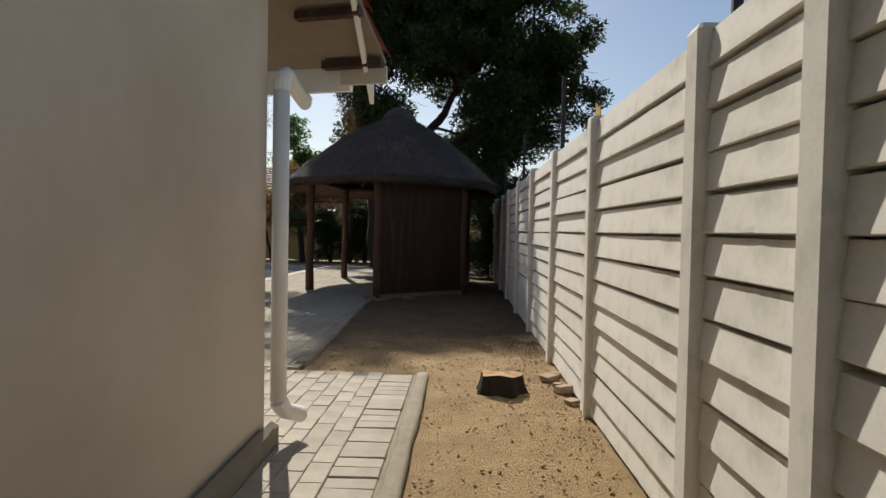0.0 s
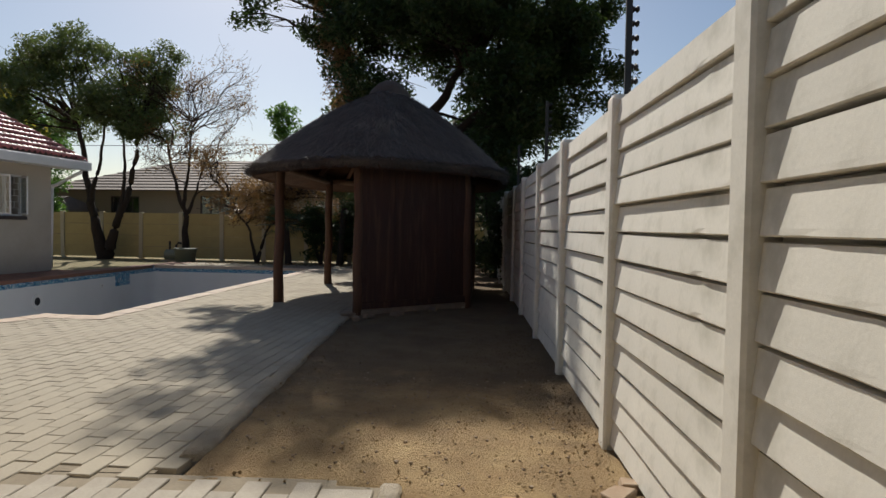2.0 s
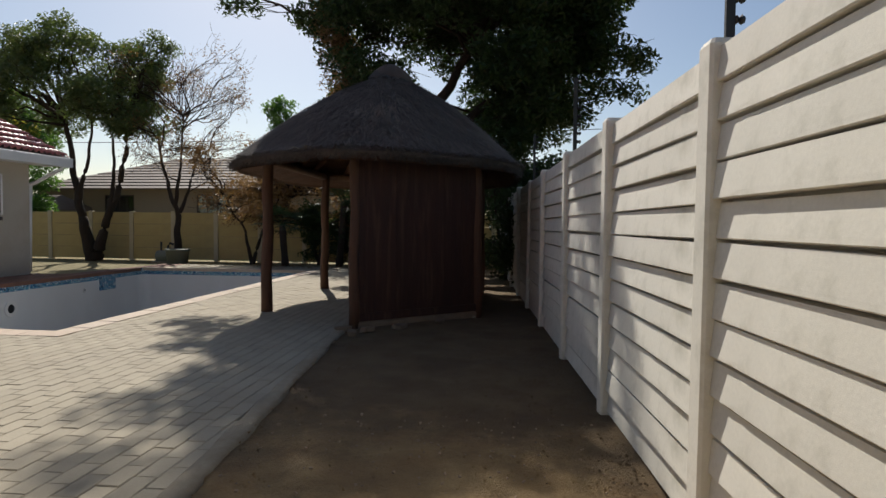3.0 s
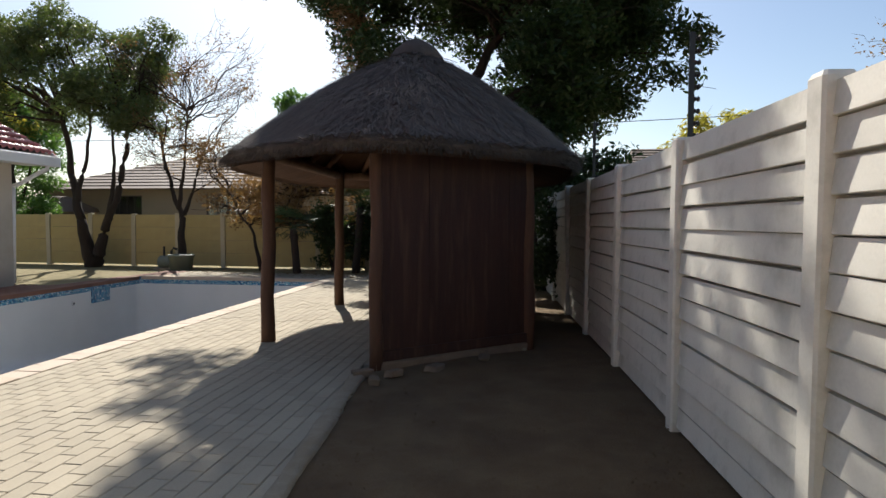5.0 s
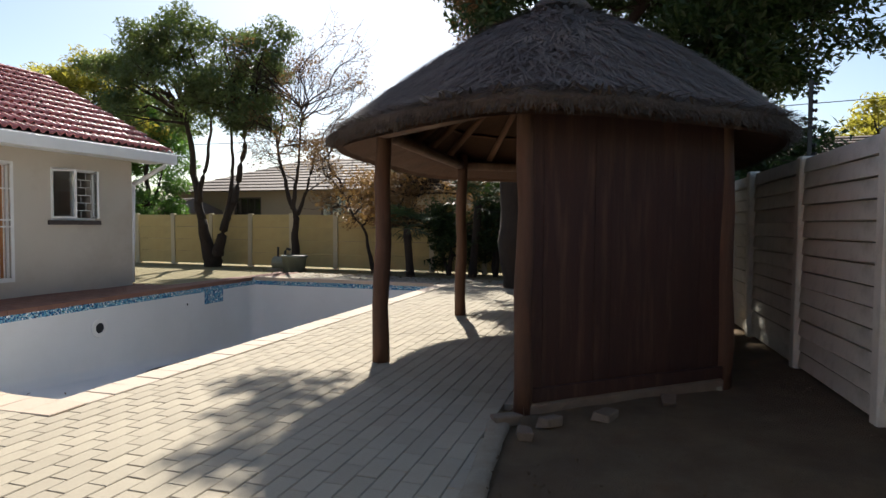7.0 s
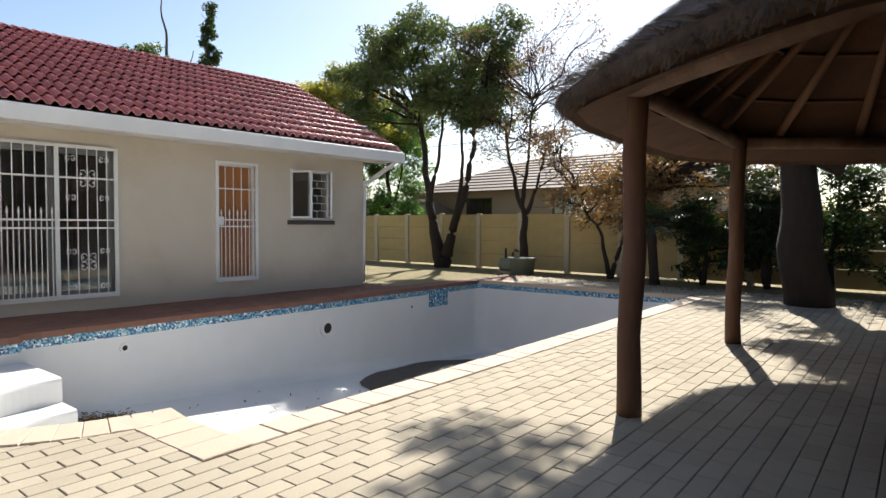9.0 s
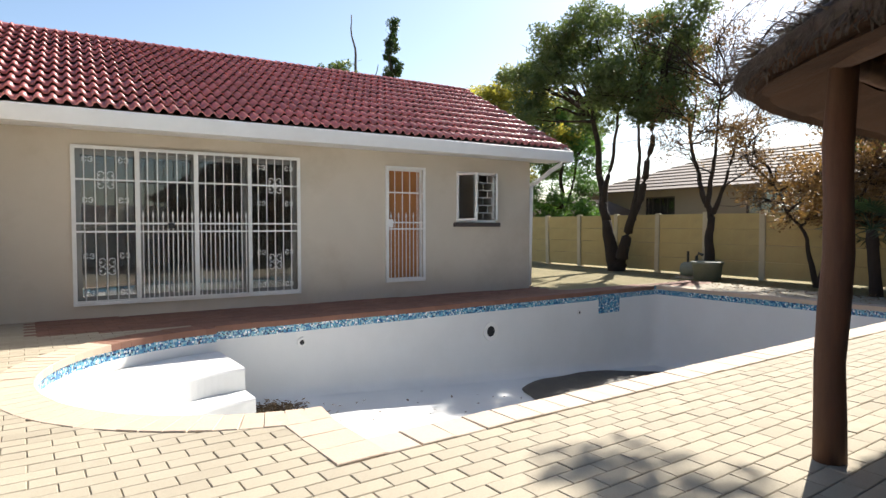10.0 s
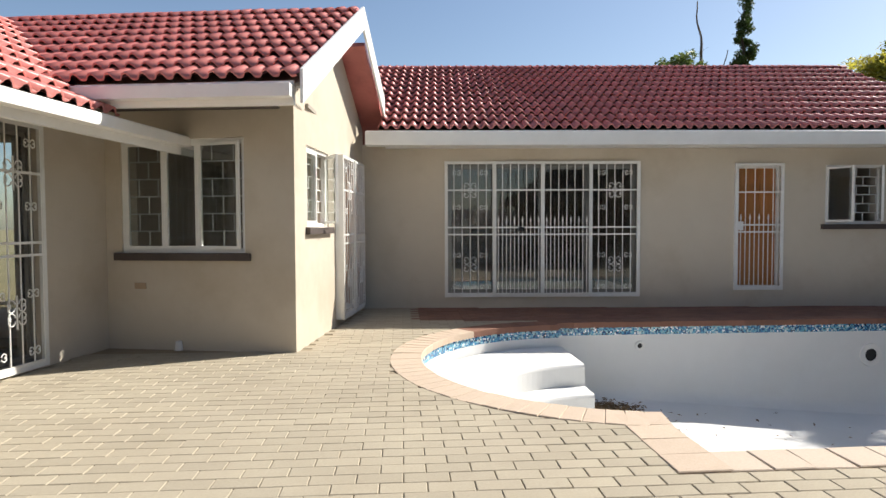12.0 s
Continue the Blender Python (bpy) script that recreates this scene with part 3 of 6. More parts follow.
# leaves washed together on the pool's floor
def leaf_litter(name, centre, sx, sy, count, size, seed, mat, label, zfun, angle=0.0, parent=None):
    r = random.Random(seed)
    s = Shape()
    for _ in range(count):
        x, y = r.gauss(0, sx), r.gauss(0, sy)
        c, sn = math.cos(angle), math.sin(angle)
        px, py = centre[0] + c * x - sn * y, centre[1] + sn * x + c * y
        m = pose(px, py, zfun(px, py) + r.random() * 0.03, r.uniform(-35, 35), r.uniform(-35, 35), r.uniform(0, 360))
        l = size * r.uniform(0.6, 1.3)
        s.add([(-l, 0, 0), (0, -l * 0.4, 0.006), (l, 0, 0), (0, l * 0.4, 0.006)], [(0, 1, 2, 3)], m)
    return solid(name, s, mat, label, "leaf litter", kind="stuff")


def pool_floor_z(x, y):
    q = POOL_M.inverted() @ Vector((x, y, 0))
    return floor_depth(q.y) + 0.005


# ---- boundary wall of precast panels ----
POSTS = [-4.2, -2.7, -1.2, 0.3, 1.80, 2.51, 4.12, 5.62, 7.17, 8.74, 10.38, 11.95, 13.52, 15.09, 16.66, 18.23, 19.8]
WALL_U, WALL_H, ROWS_N = 1.43, 1.765, 13
boundary = thing("boundary_wall", "cream precast concrete boundary wall of lapped panels between posts", "wall", kind="structure")
rng = random.Random(21)
bm_m = Matrix(((math.cos(PHI), -math.sin(PHI), 0, 0), (math.sin(PHI), math.cos(PHI), 0, 0), (0, 0, 1, 0), (0, 0, 0, 1)))
post_me = None
panel_cache = {}
row_h = WALL_H / ROWS_N
for i, v0 in enumerate(POSTS):
    s = Shape()
    w, d, c = 0.058, 0.055, 0.012
    h = 1.79
    outline = [(-d, -w + c), (-d + c, -w), (0.06, -w), (0.06, w), (-d + c, w), (-d, w - c)]
    vs = [(x, y, z) for z in (-0.1, h - 0.02) for x, y in outline] + [(x * 0.8, y * 0.8, h) for x, y in outline]
    fs = [tuple(range(5, -1, -1))] + [(r * 6 + k, r * 6 + (k + 1) % 6, r * 6 + 6 + (k + 1) % 6, r * 6 + 6 + k) for r in (0, 1) for k in range(6)] + [tuple(range(12, 18))]
    s.add(vs, fs)
    if post_me is None:
        post_me = s.mesh("post")
        post_me.materials.append(CONCRETE)
    ob = new("post", post_me)
    ob.parent = boundary
    ob.matrix_local = bm_m @ pose(WALL_U, v0, rng.gauss(0, 0.008), rng.gauss(0, 0.25), rng.gauss(0, 0.25), 0)
    if i + 1 == len(POSTS):
        break
    length = POSTS[i + 1] - v0 - 0.09
    for r in range(ROWS_N):
        key = (round(length, 3), rng.randrange(4))
        if key not in panel_cache:
            # each strip hangs forward at its foot and falls back at its top, so that the joint lies in shade
            n = 22
            vs, fs = [], []
            for k in range(n + 1):
                y = length * k / n
                chip = max(0.0, noise.noise(Vector((y * 17, key[1] * 7.3, length))) - 0.25) * 0.006
                for x, z in ((0.05, 0.009), (-0.006 + chip, 0.009 + chip * 0.3), (-0.0095 + chip, 0.013 + chip), (-0.008, 0.030), (0.004, row_h - 0.003), (0.05, row_h)):
                    vs.append((x, y, z))
            for k in range(n):
                for j in range(5):
                    a = k * 6 + j
                    fs.append((a, a + 1, a + 7, a + 6))
            fs += [tuple(range(5, -1, -1)), tuple(n * 6 + j for j in range(6))]
            panel_cache[key] = mesh_from(vs, [tuple(reversed(q)) for q in fs], "panel")
            panel_cache[key].materials.append(CONCRETE)
        ob = new("panel", panel_cache[key])
        ob.parent = boundary
        ob.matrix_local = bm_m @ pose(WALL_U - 0.012 + rng.gauss(0, 0.0025), v0 + 0.045, r * row_h + rng.gauss(0, 0.003), rng.gauss(0, 0.15), rng.gauss(0, 0.5), rng.gauss(0, 0.12))
part("core", Shape().box((WALL_U + 0.04, -4.5, -0.1), (WALL_U + 0.055, 19.8, WALL_H - 0.01), bm_m), CONCRETE, boundary)


# ---- house ----
MAIN_M = line_frame(MAIN_A, MAIN_B)
GABLE_M = line_frame(GABLE_A, GABLE_B)
KIT_M = line_frame(INNER, GABLE_A)
WING_M = line_frame(WING_C, INNER)
EAST_M = line_frame(WING_END, WING_C)
GABLE_L = math.dist(GABLE_A, GABLE_B)
KIT_L = math.dist(INNER, GABLE_A)
WING_L = math.dist(WING_C, INNER)
EAST_L = math.dist(WING_END, WING_C)
SD = (1.23, 4.09, 0.18, 2.145)
DOOR = (5.545, 6.23, 0.27, 2.105)
WIN = (6.89, 7.745, 1.225, 2.11)
GWIN = (0.40, 1.25, 1.21, 2.05)
GDOOR = (1.56, 2.72, 0.1, 2.06)
KWIN = (0.167, 1.47, 0.96, 2.08)
WSD = (3.65, 6.12, 0.04, 2.07)

solid("wall_main", wall(Shape(), MAIN_M, 8.27, -0.1, 2.42, 0.25, [SD, DOOR, WIN]), PLASTER, "beige plastered house wall under the eaves", "wall")
solid("wall_main_end", wall(Shape(), line_frame(MAIN_B, (-17, 15.02)), 6.5, -0.1, 2.36, 0.25), PLASTER, "beige plastered end wall of the house", "wall")
end_gable = Shape()
end_gable.add([(0, 0, 2.36), (6.5, 0, 2.36), (3.1, 0, 4.1), (0, 0.25, 2.36), (6.5, 0.25, 2.36), (3.1, 0.25, 4.1)], [(0, 1, 2), (5, 4, 3), (0, 2, 5, 3), (1, 4, 5, 2)], line_frame(MAIN_B, (-17, 15.02)))
solid("wall_main_gable", end_gable, PLASTER, "beige plastered gable triangle", "wall")
gable = wall(Shape(), GABLE_M @ pose(0.25, 0, 0), GABLE_L - 0.25, -0.1, 2.36, 0.25, [(GWIN[0] - 0.25, GWIN[1] - 0.25, *GWIN[2:]), (GDOOR[0] - 0.25, GDOOR[1] - 0.25, *GDOOR[2:])])
ridge_s, ridge_z = 1.53, 3.60
gable.add([(0, 0, 2.36), (3.2, 0, 2.36), (3.2, 0, 2.62), (ridge_s, 0, ridge_z), (0, 0, 2.78), (0, 0.25, 2.36), (3.2, 0.25, 2.36), (3.2, 0.25, 2.62), (ridge_s, 0.25, ridge_z), (0, 0.25, 2.78)],
          [(0, 1, 2, 3, 4), (9, 8, 7, 6, 5), (0, 4, 9, 5), (4, 3, 8, 9), (3, 2, 7, 8)], GABLE_M)
solid("wall_gable", gable, PLASTER, "sunlit beige plastered gable wall", "wall")
quoin = [(GABLE_M @ Vector((0, 0, 0))).xy, (KIT_M @ Vector((KIT_L - 0.25, 0, 0))).xy, (KIT_M @ Vector((KIT_L - 0.25, 0.25, 0))).xy, (GABLE_M @ Vector((0.25, 0.25, 0))).xy, (GABLE_M @ Vector((0.25, 0, 0))).xy]
solid("wall_corner", Shape().add([(*q, -0.1) for q in quoin] + [(*q, 2.40) for q in quoin], [(0, 1, 2, 3, 4), (9, 8, 7, 6, 5)] + [(k + 5, (k + 1) % 5 + 5, (k + 1) % 5, k) for k in range(5)]), PLASTER, "beige plastered corner of the gable wing", "wall")
solid("wall_kitchen", wall(Shape(), KIT_M, KIT_L - 0.25, -0.1, 2.45, 0.25, [KWIN]), PLASTER, "beige plastered kitchen wall in shade", "wall")
solid("wall_wing", wall(Shape(), WING_M, WING_L, -0.1, 2.44, 0.25, [WSD]), PLASTER, "beige plastered wing wall", "wall")
EAVE_W = 2.40
east = wall(Shape(), EAST_M, EAST_L, -0.1, EAVE_W, 0.25)
half = 4.6
east.add([(EAST_L, 0, EAVE_W), (EAST_L - 2 * half, 0, EAVE_W), (EAST_L - half, 0, EAVE_W + half * SLOPE), (EAST_L, 0.25, EAVE_W), (EAST_L - 2 * half, 0.25, EAVE_W), (EAST_L - half, 0.25, EAVE_W + half * SLOPE)], [(0, 2, 1), (3, 4, 5), (0, 3, 5, 2), (1, 2, 5, 4)], EAST_M)
solid("wall_east", east, PLASTER, "beige plastered gable end wall beside the path", "wall")
solid("plinth", Shape().box((0, -0.06, -0.1), (EAST_L + 0.05, -0.002, 0.12), EAST_M, 0.03), PLINTH, "dark stained plaster plinth at the foot of the wall", "plinth")
# rooms behind the openings
solid("floor_house", Shape().box((-16.8, 6.0, -0.1), (WALL_X - 0.26, 14.9, 0.05)).box((-10.2, 0.5, -0.1), (-7.9, 6.1, 0.05)).box((-7.4, -1.0, -0.1), (-1.6, 3.7, 0.04)), INTERIOR, "plain room floors inside the house", "floor")
rooms = Shape().box((-14.4, 6.6, 0), (-14.3, 14.9, 2.5)).box((-14.3, 11.2, 0), (-10.8, 11.3, 2.5)).box((-14.3, 13.05, 0), (-10.8, 13.15, 2.5)).box((-10.3, 2.0, 0), (-10.2, 6.3, 2.5)).box((-7.4, -1.1, 0), (-1.6, -1.0, 2.5))
solid("wall_inner", rooms, INTERIOR, "plain inner walls seen dimly through the glass", "wall")
solid("ceiling", Shape().box((-16.8, 6.9, 2.4), (WALL_X - 0.05, 14.9, 2.44)).box((-10.2, 0.5, 2.42), (-7.7, 6.3, 2.46)).box((-7.4, -1.0, 2.08), (-1.5, 3.9, 2.12)), INTERIOR, "plain white ceilings", "ceiling")


# ---- roofs ----
TILE_W, TILE_L = 0.29, 0.335


def tile_mesh():
    n = 12
    vs, fs = [], []
    for y, lift in ((0.0, 0.052), (TILE_L + 0.03, 0.0)):
        for k in range(n + 1):
            x = TILE_W * k / n
            ph = (x / TILE_W * 2) % 1.0
            z = 0.05 * max(0.0, math.sin(math.pi * min(ph / 0.62, 1.0))) ** 0.8 if ph < 0.62 else -0.004 * math.sin(math.pi * (ph - 0.62) / 0.38)
            vs.append((x, y, z + lift))
    for k in range(n):
        fs.append((k, k + 1, n + 1 + k + 1, n + 1 + k))
    b = len(vs)
    for k in range(n + 1):
        x, y, z = vs[k]
        vs.append((x, y + 0.004, z - 0.02))
    for k in range(n):
        fs.append((b + k, b + k + 1, k + 1, k))
    me = mesh_from(vs, fs, "tile")
    me.materials.append(TILE)
    return smooth(me)


UNDERLAY = material("tile_underside", (0.30, 0.24, 0.18), (0.24, 0.19, 0.145), scale=4, fine=50)
TILE_ME = tile_mesh()
rng = random.Random(33)


def tiled_roof(name, m, width, length, pitch, label, keep=lambda p: True, x0=0.0):
    """A slope whose eave runs along local x at the frame m, rising along local y."""
    slope_m = m @ pose(0, 0, 0, math.degrees(pitch), 0, 0)
    roof = thing(name, label, "roof", kind="structure")
    sheet = Shape()
    cols, courses = int(width / TILE_W), int(math.ceil(length / TILE_L))
    for c in range(courses):
        for k in range(cols):
            centre = slope_m @ Vector((x0 + (k + 0.5) * TILE_W, (c + 0.5) * TILE_L, 0))
            if not keep(centre):
                continue
            ob = new("tile", TILE_ME)
            ob.parent = roof
            ob.matrix_local = slope_m @ pose(x0 + k * TILE_W, c * TILE_L - 0.03, 0.03 + rng.gauss(0, 0.0015), rng.gauss(0, 0.3), rng.gauss(0, 0.3), rng.gauss(0, 0.25))
            a, b = x0 + k * TILE_W, c * TILE_L
            sheet.box((a, b, -0.02), (a + TILE_W, b + TILE_L, 0.005), slope_m)
    part("underlay", sheet, UNDERLAY, roof)
    return roof


PITCH = math.atan(SLOPE)
MPITCH = math.atan(0.50)
sl = 0.56
EAVE_X = -9.98
ridge_run = 3.45


eave_s = -0.90


def gable_roof_height(p):
    """The height of the gable wing's roof over a place, or a low number outside it."""
    q = GABLE_M.inverted() @ Vector((p.x, p.y, 0))
    if q.y < -0.32 or q.x < eave_s - 0.04:
        return -9.0
    return 3.72 - abs(q.x - ridge_s) * sl


EAVE_Z, RISE = 2.52, 0.50
main_m = pose(EAVE_X, 6.2, EAVE_Z, 0, 0, 90)
tiled_roof("roof_main", main_m, 9.3, ridge_run / math.cos(MPITCH), MPITCH, "glossy dark red concrete roof tiles in rows", keep=lambda p: p.z > gable_roof_height(p) - 0.05)
back_m = pose(EAVE_X - 2 * ridge_run, 15.6, EAVE_Z, 0, 0, -90)
solid("roof_main_back", Shape().box((0, 0, -0.02), (11, ridge_run / math.cos(MPITCH), 0.04), back_m @ pose(0, 0, 0, math.degrees(MPITCH), 0, 0)), TILE, "dark red roof slope away from the pool", "roof")
RIDGE_X, RIDGE_Z = EAVE_X - ridge_run, EAVE_Z + ridge_run * RISE
ridge = Shape()
for k in range(30):
    y = 6.3 + k * 0.31
    ridge.tube([(RIDGE_X, y, RIDGE_Z + 0.015), (RIDGE_X, y + 0.315, RIDGE_Z + 0.018)], [0.078, 0.082], 12)
solid("ridge_main", ridge, TILE, "row of rounded red ridge tiles", "ridge")

gut = Shape().box((0, -0.02, -0.22), (8.85, 0.02, 0.0), pose(EAVE_X + 0.03, 6.62, EAVE_Z + 0.02, 0, 0, 90)).box((0, -0.13, -0.215), (8.85, -0.022, -0.03), pose(EAVE_X + 0.03, 6.62, EAVE_Z + 0.02, 0, 0, 90), 0.006)
gutter = solid("gutter_main", gut, WHITE, "white painted gutter and fascia board along the eave", "gutter")
solid("soffit_main", Shape().box((WALL_X - 0.1, 6.85, 2.36), (EAVE_X + 0.01, 15.55, 2.38)), WHITE, "white soffit boards", "soffit")


def barge(name, m, s_mid, z_mid, s0, z0, s1, z1, y, label, deep=0.22):
    """A pair of boards along a gable's edge, out at local y."""
    sh = Shape()
    for a, za in ((s0, z0), (s1, z1)):
        sh.add([(a, y - 0.025, za - deep), (s_mid, y - 0.025, z_mid - deep), (s_mid, y - 0.025, z_mid + 0.03), (a, y - 0.025, za + 0.03),
                (a, y, za - deep), (s_mid, y, z_mid - deep), (s_mid, y, z_mid + 0.03), (a, y, za + 0.03)],
               [(0, 1, 2, 3), (7, 6, 5, 4), (0, 4, 5, 1), (3, 2, 6, 7), (0, 3, 7, 4), (1, 5, 6, 2)], m)
    return solid(name, sh, WHITE, label, "barge board")


endm = line_frame(MAIN_B, (-17, 15.02))
barge("barge_main", endm, 2.93, RIDGE_Z + 0.03, -0.55, EAVE_Z, 6.45, EAVE_Z, -0.5, "white barge board along the house's gable end", 0.16)

# the gable wing's roof: its ridge runs away from the gable wall
gp = math.atan(sl)
side = GABLE_M.to_3x3() @ Vector((1, 0, 0))
back = GABLE_M.to_3x3() @ Vector((0, 1, 0))


def wing_roof_height(p):
    q = WING_M.inverted() @ Vector((p.x, p.y, 0))
    if q.x > WING_L + 3.5 or q.x < -0.6:
        return -9.0
    return 2.13 + (q.y + 0.76) * SLOPE


corner = GABLE_M @ Vector((eave_s, -0.32, 3.72 - (ridge_s - eave_s) * sl))
ang = math.degrees(math.atan2(-back.y, -back.x))
# the eave runs towards the gable's face; local y must climb towards the ridge
far_corner = corner + back * 5.4
gm = pose(far_corner.x, far_corner.y, corner.z, 0, 0, ang)
tiled_roof("roof_gable", gm, 5.52, (ridge_s - eave_s) / math.cos(gp), gp, "glossy dark red concrete tiles on the gable wing", keep=lambda p: p.z > wing_roof_height(p) - 0.05, x0=-0.09)
oc = GABLE_M @ Vector((2 * ridge_s - eave_s + 0.6, -0.3, 0))
b2 = Shape().box((0, 0, -0.02), (5.4, (ridge_s - eave_s + 0.2) / math.cos(gp), 0.045), pose(oc.x, oc.y, 3.72 - (ridge_s - eave_s + 0.6) * sl, 0, 0, ang + 180) @ pose(0, 0, 0, math.degrees(gp), 0, 0))
solid("roof_gable_back", b2, TILE, "dark red roof slope behind the gable", "roof")
r2 = Shape()
for k in range(18):
    a = GABLE_M @ Vector((ridge_s, -0.30 + k * 0.31, 3.735))
    b = GABLE_M @ Vector((ridge_s, -0.30 + k * 0.31 + 0.315, 3.738))
    r2.tube([a, b], [0.078, 0.082], 12)
solid("ridge_gable", r2, TILE, "row of rounded red ridge tiles", "ridge")
barge("barge_gable", GABLE_M, ridge_s, 3.80, eave_s - 0.02, 3.80 - (ridge_s - eave_s) * sl, 2.95, 3.80 - 1.42 * sl, -0.355, "wide white barge boards on the gable", 0.24)
km = pose(far_corner.x, far_corner.y, corner.z + 0.02, 0, 0, ang)
gl = 1.95
solid("gutter_kitchen", Shape().box((5.38 - gl, -0.02, -0.19), (5.38, 0.03, 0.0), km).box((5.38 - gl, -0.12, -0.14), (5.38, -0.02, -0.03), km, 0.01), WHITE, "white gutter over the kitchen window", "gutter")
# the shade under the gutter is put into this board's dark colour
solid("soffit_kitchen", Shape().box((5.38 - gl - 0.3, 0.0, -0.10), (5.05, 0.6, -0.085), km), SILL_AND_SHADE, "soffit over the kitchen window, coloured dark for the shade under the eave", "soffit")

# the wing by the path
we = 0.76
# eave frame: local x along the wall, local y into the house
tiled_roof("roof_wing", WING_M @ pose(-0.33, -we, 2.09), WING_L + 1.6, 5.3 / math.cos(PITCH), PITCH, "dark red concrete tiles on the wing by the path", keep=lambda p: p.z > gable_roof_height(p) - 0.02)
solid("roof_wing_back", Shape().box((0, 0, -0.02), (WING_L + 6, 5.6, 0.04), WING_M @ pose(WING_L + 5.5, 9.6, 2.1, 0, 0, 180) @ pose(0, 0, 0, math.degrees(PITCH), 0, 0)), TILE, "dark red roof slope over the path's far side", "roof")
solid("gutter_wing", Shape().box((-0.05, -0.02, -0.19), (WING_L + 0.35, 0.02, 0.0), WING_M @ pose(-0.05, -we - 0.02, 2.12)).box((0.0, -0.13, -0.12), (WING_L + 0.3, -0.02, -0.02), WING_M @ pose(-0.05, -we - 0.02, 2.12), 0.01), WHITE, "white gutter and fascia along the wing", "gutter")
barge("barge_wing", EAST_M, EAST_L - half, 2.12 + (half + we) * SLOPE, EAST_L + we + 0.15, 2.06, EAST_L - 2 * half - we, 2.12, -0.365, "white barge board on the gable end by the path", 0.17)
bat = Shape()
for k in range(12):
    y = -we + 0.06 + k * 0.33
    z = 2.09 + (y + we) * SLOPE
    bat.box((-0.33, y - 0.03, z - 0.075), (0.05, y + 0.03, z - 0.03), WING_M)
solid("battens", bat, TIMBER_DARK, "dark battens under the overhanging tiles", "battens")
solid("fascia_end", Shape().box((-0.34, -we - 0.0, 1.96), (-0.05, -we + 0.03, 2.06), WING_M), PLASTER, "plain end board under the eave", "board")


# ---- windows, doors and gates ----
def bar(s, a, b, r=0.0072, sides=6):
    s.tube([a, b], r, sides)


def frame_box(s, x0, x1, z0, z1, w, d0, d1, m=None):
    """A frame of four members round an opening."""
    s.box((x0, d0, z0), (x0 + w, d1, z1), m)
    s.box((x1 - w, d0, z0), (x1, d1, z1), m)
    s.box((x0 + w, d0, z0), (x1 - w, d1, z0 + w), m)
    s.box((x0 + w, d0, z1 - w), (x1 - w, d1, z1), m)
    return s


def pane(x0, x1, z0, z1, y, parent, m=None):
    ob = part("pane", Shape().box((x0, y, z0), (x1, y + 0.006, z1), m), GLASS, parent, "clear glass")
    ob.visible_shadow = False
    return ob


def scroll(s, cx_, cz, y, size):
    """A cast scroll ornament: two small curls back to back."""
    for sx in (-1, 1):
        for sz in (-1, 1):
            pts = []
            for k in range(9):
                a = k / 8 * math.pi * 1.5
                r = size * 0.5 * (1 - 0.06 * k)
                pts.append((cx_ + sx * (size * 0.5 - r * math.cos(a) * 0.7), y, cz + sz * (size * 0.12 + r * math.sin(a) * 0.75)))
            s.tube(pts, 0.006, 5)


def gate_leaf(parent, x0, x1, z0, z1, y, ornate, spikes):
    """One leaf of a barred gate: frame, rails, bars, and ornaments."""
    mid = z0 + (z1 - z0) * 0.5
    leaf = part("leaf", frame_box(Shape(), x0, x1, z0, z1, 0.027, y - 0.012, y + 0.012), STEEL_WHITE, parent)
    for z in (mid + 0.02, mid - 0.085, z1 - 0.41):
        h = 0.011 if z < z1 - 0.3 else 0.006
        part("rail", Shape().box((x0 + 0.024, y - 0.009, z - h), (x1 - 0.024, y + 0.009, z + h)), STEEL_WHITE, leaf)
    n = max(3, round((x1 - x0) / 0.125))
    for k in range(1, n):
        x = x0 + (x1 - x0) * k / n
        b = Shape()
        bar(b, (x, y, z0 + 0.02), (x, y, z1 - 0.02))
        part("bar", b, STEEL_WHITE, leaf)
    if spikes:
        for k in range(n):
            x = x0 + (x1 - x0) * (k + 0.5) / n
            sp = Shape()
            bar(sp, (x, y, z0 + 0.02), (x, y, mid + 0.1), 0.007)
            sp.tube([(x, y, mid + 0.1), (x, y, mid + 0.125), (x, y, mid + 0.19)], [0.012, 0.014, 0.001], 6)
            part("spike", sp, STEEL_WHITE, leaf)
    if ornate:
        for fz in (0.06, 0.30, 0.66, 0.92):
            for fx in (0.22, 0.78):
                o = Shape()
                scroll(o, x0 + (x1 - x0) * fx, z0 + (z1 - z0) * fz, y - 0.012, 0.075)
                part("scroll", o, STEEL_WHITE, leaf)
        for fz in (0.23, 0.79):
            o = Shape()
            xc, zc = (x0 + x1) / 2, z0 + (z1 - z0) * fz
            for dz in (-0.055, 0.055):
                scroll(o, xc, zc + dz, y - 0.012, 0.12)
            o.tube([(xc, y - 0.012, zc - 0.14), (xc, y - 0.012, zc + 0.14)], [0.008, 0.008], 5)
            part("scroll", o, STEEL_WHITE, leaf)


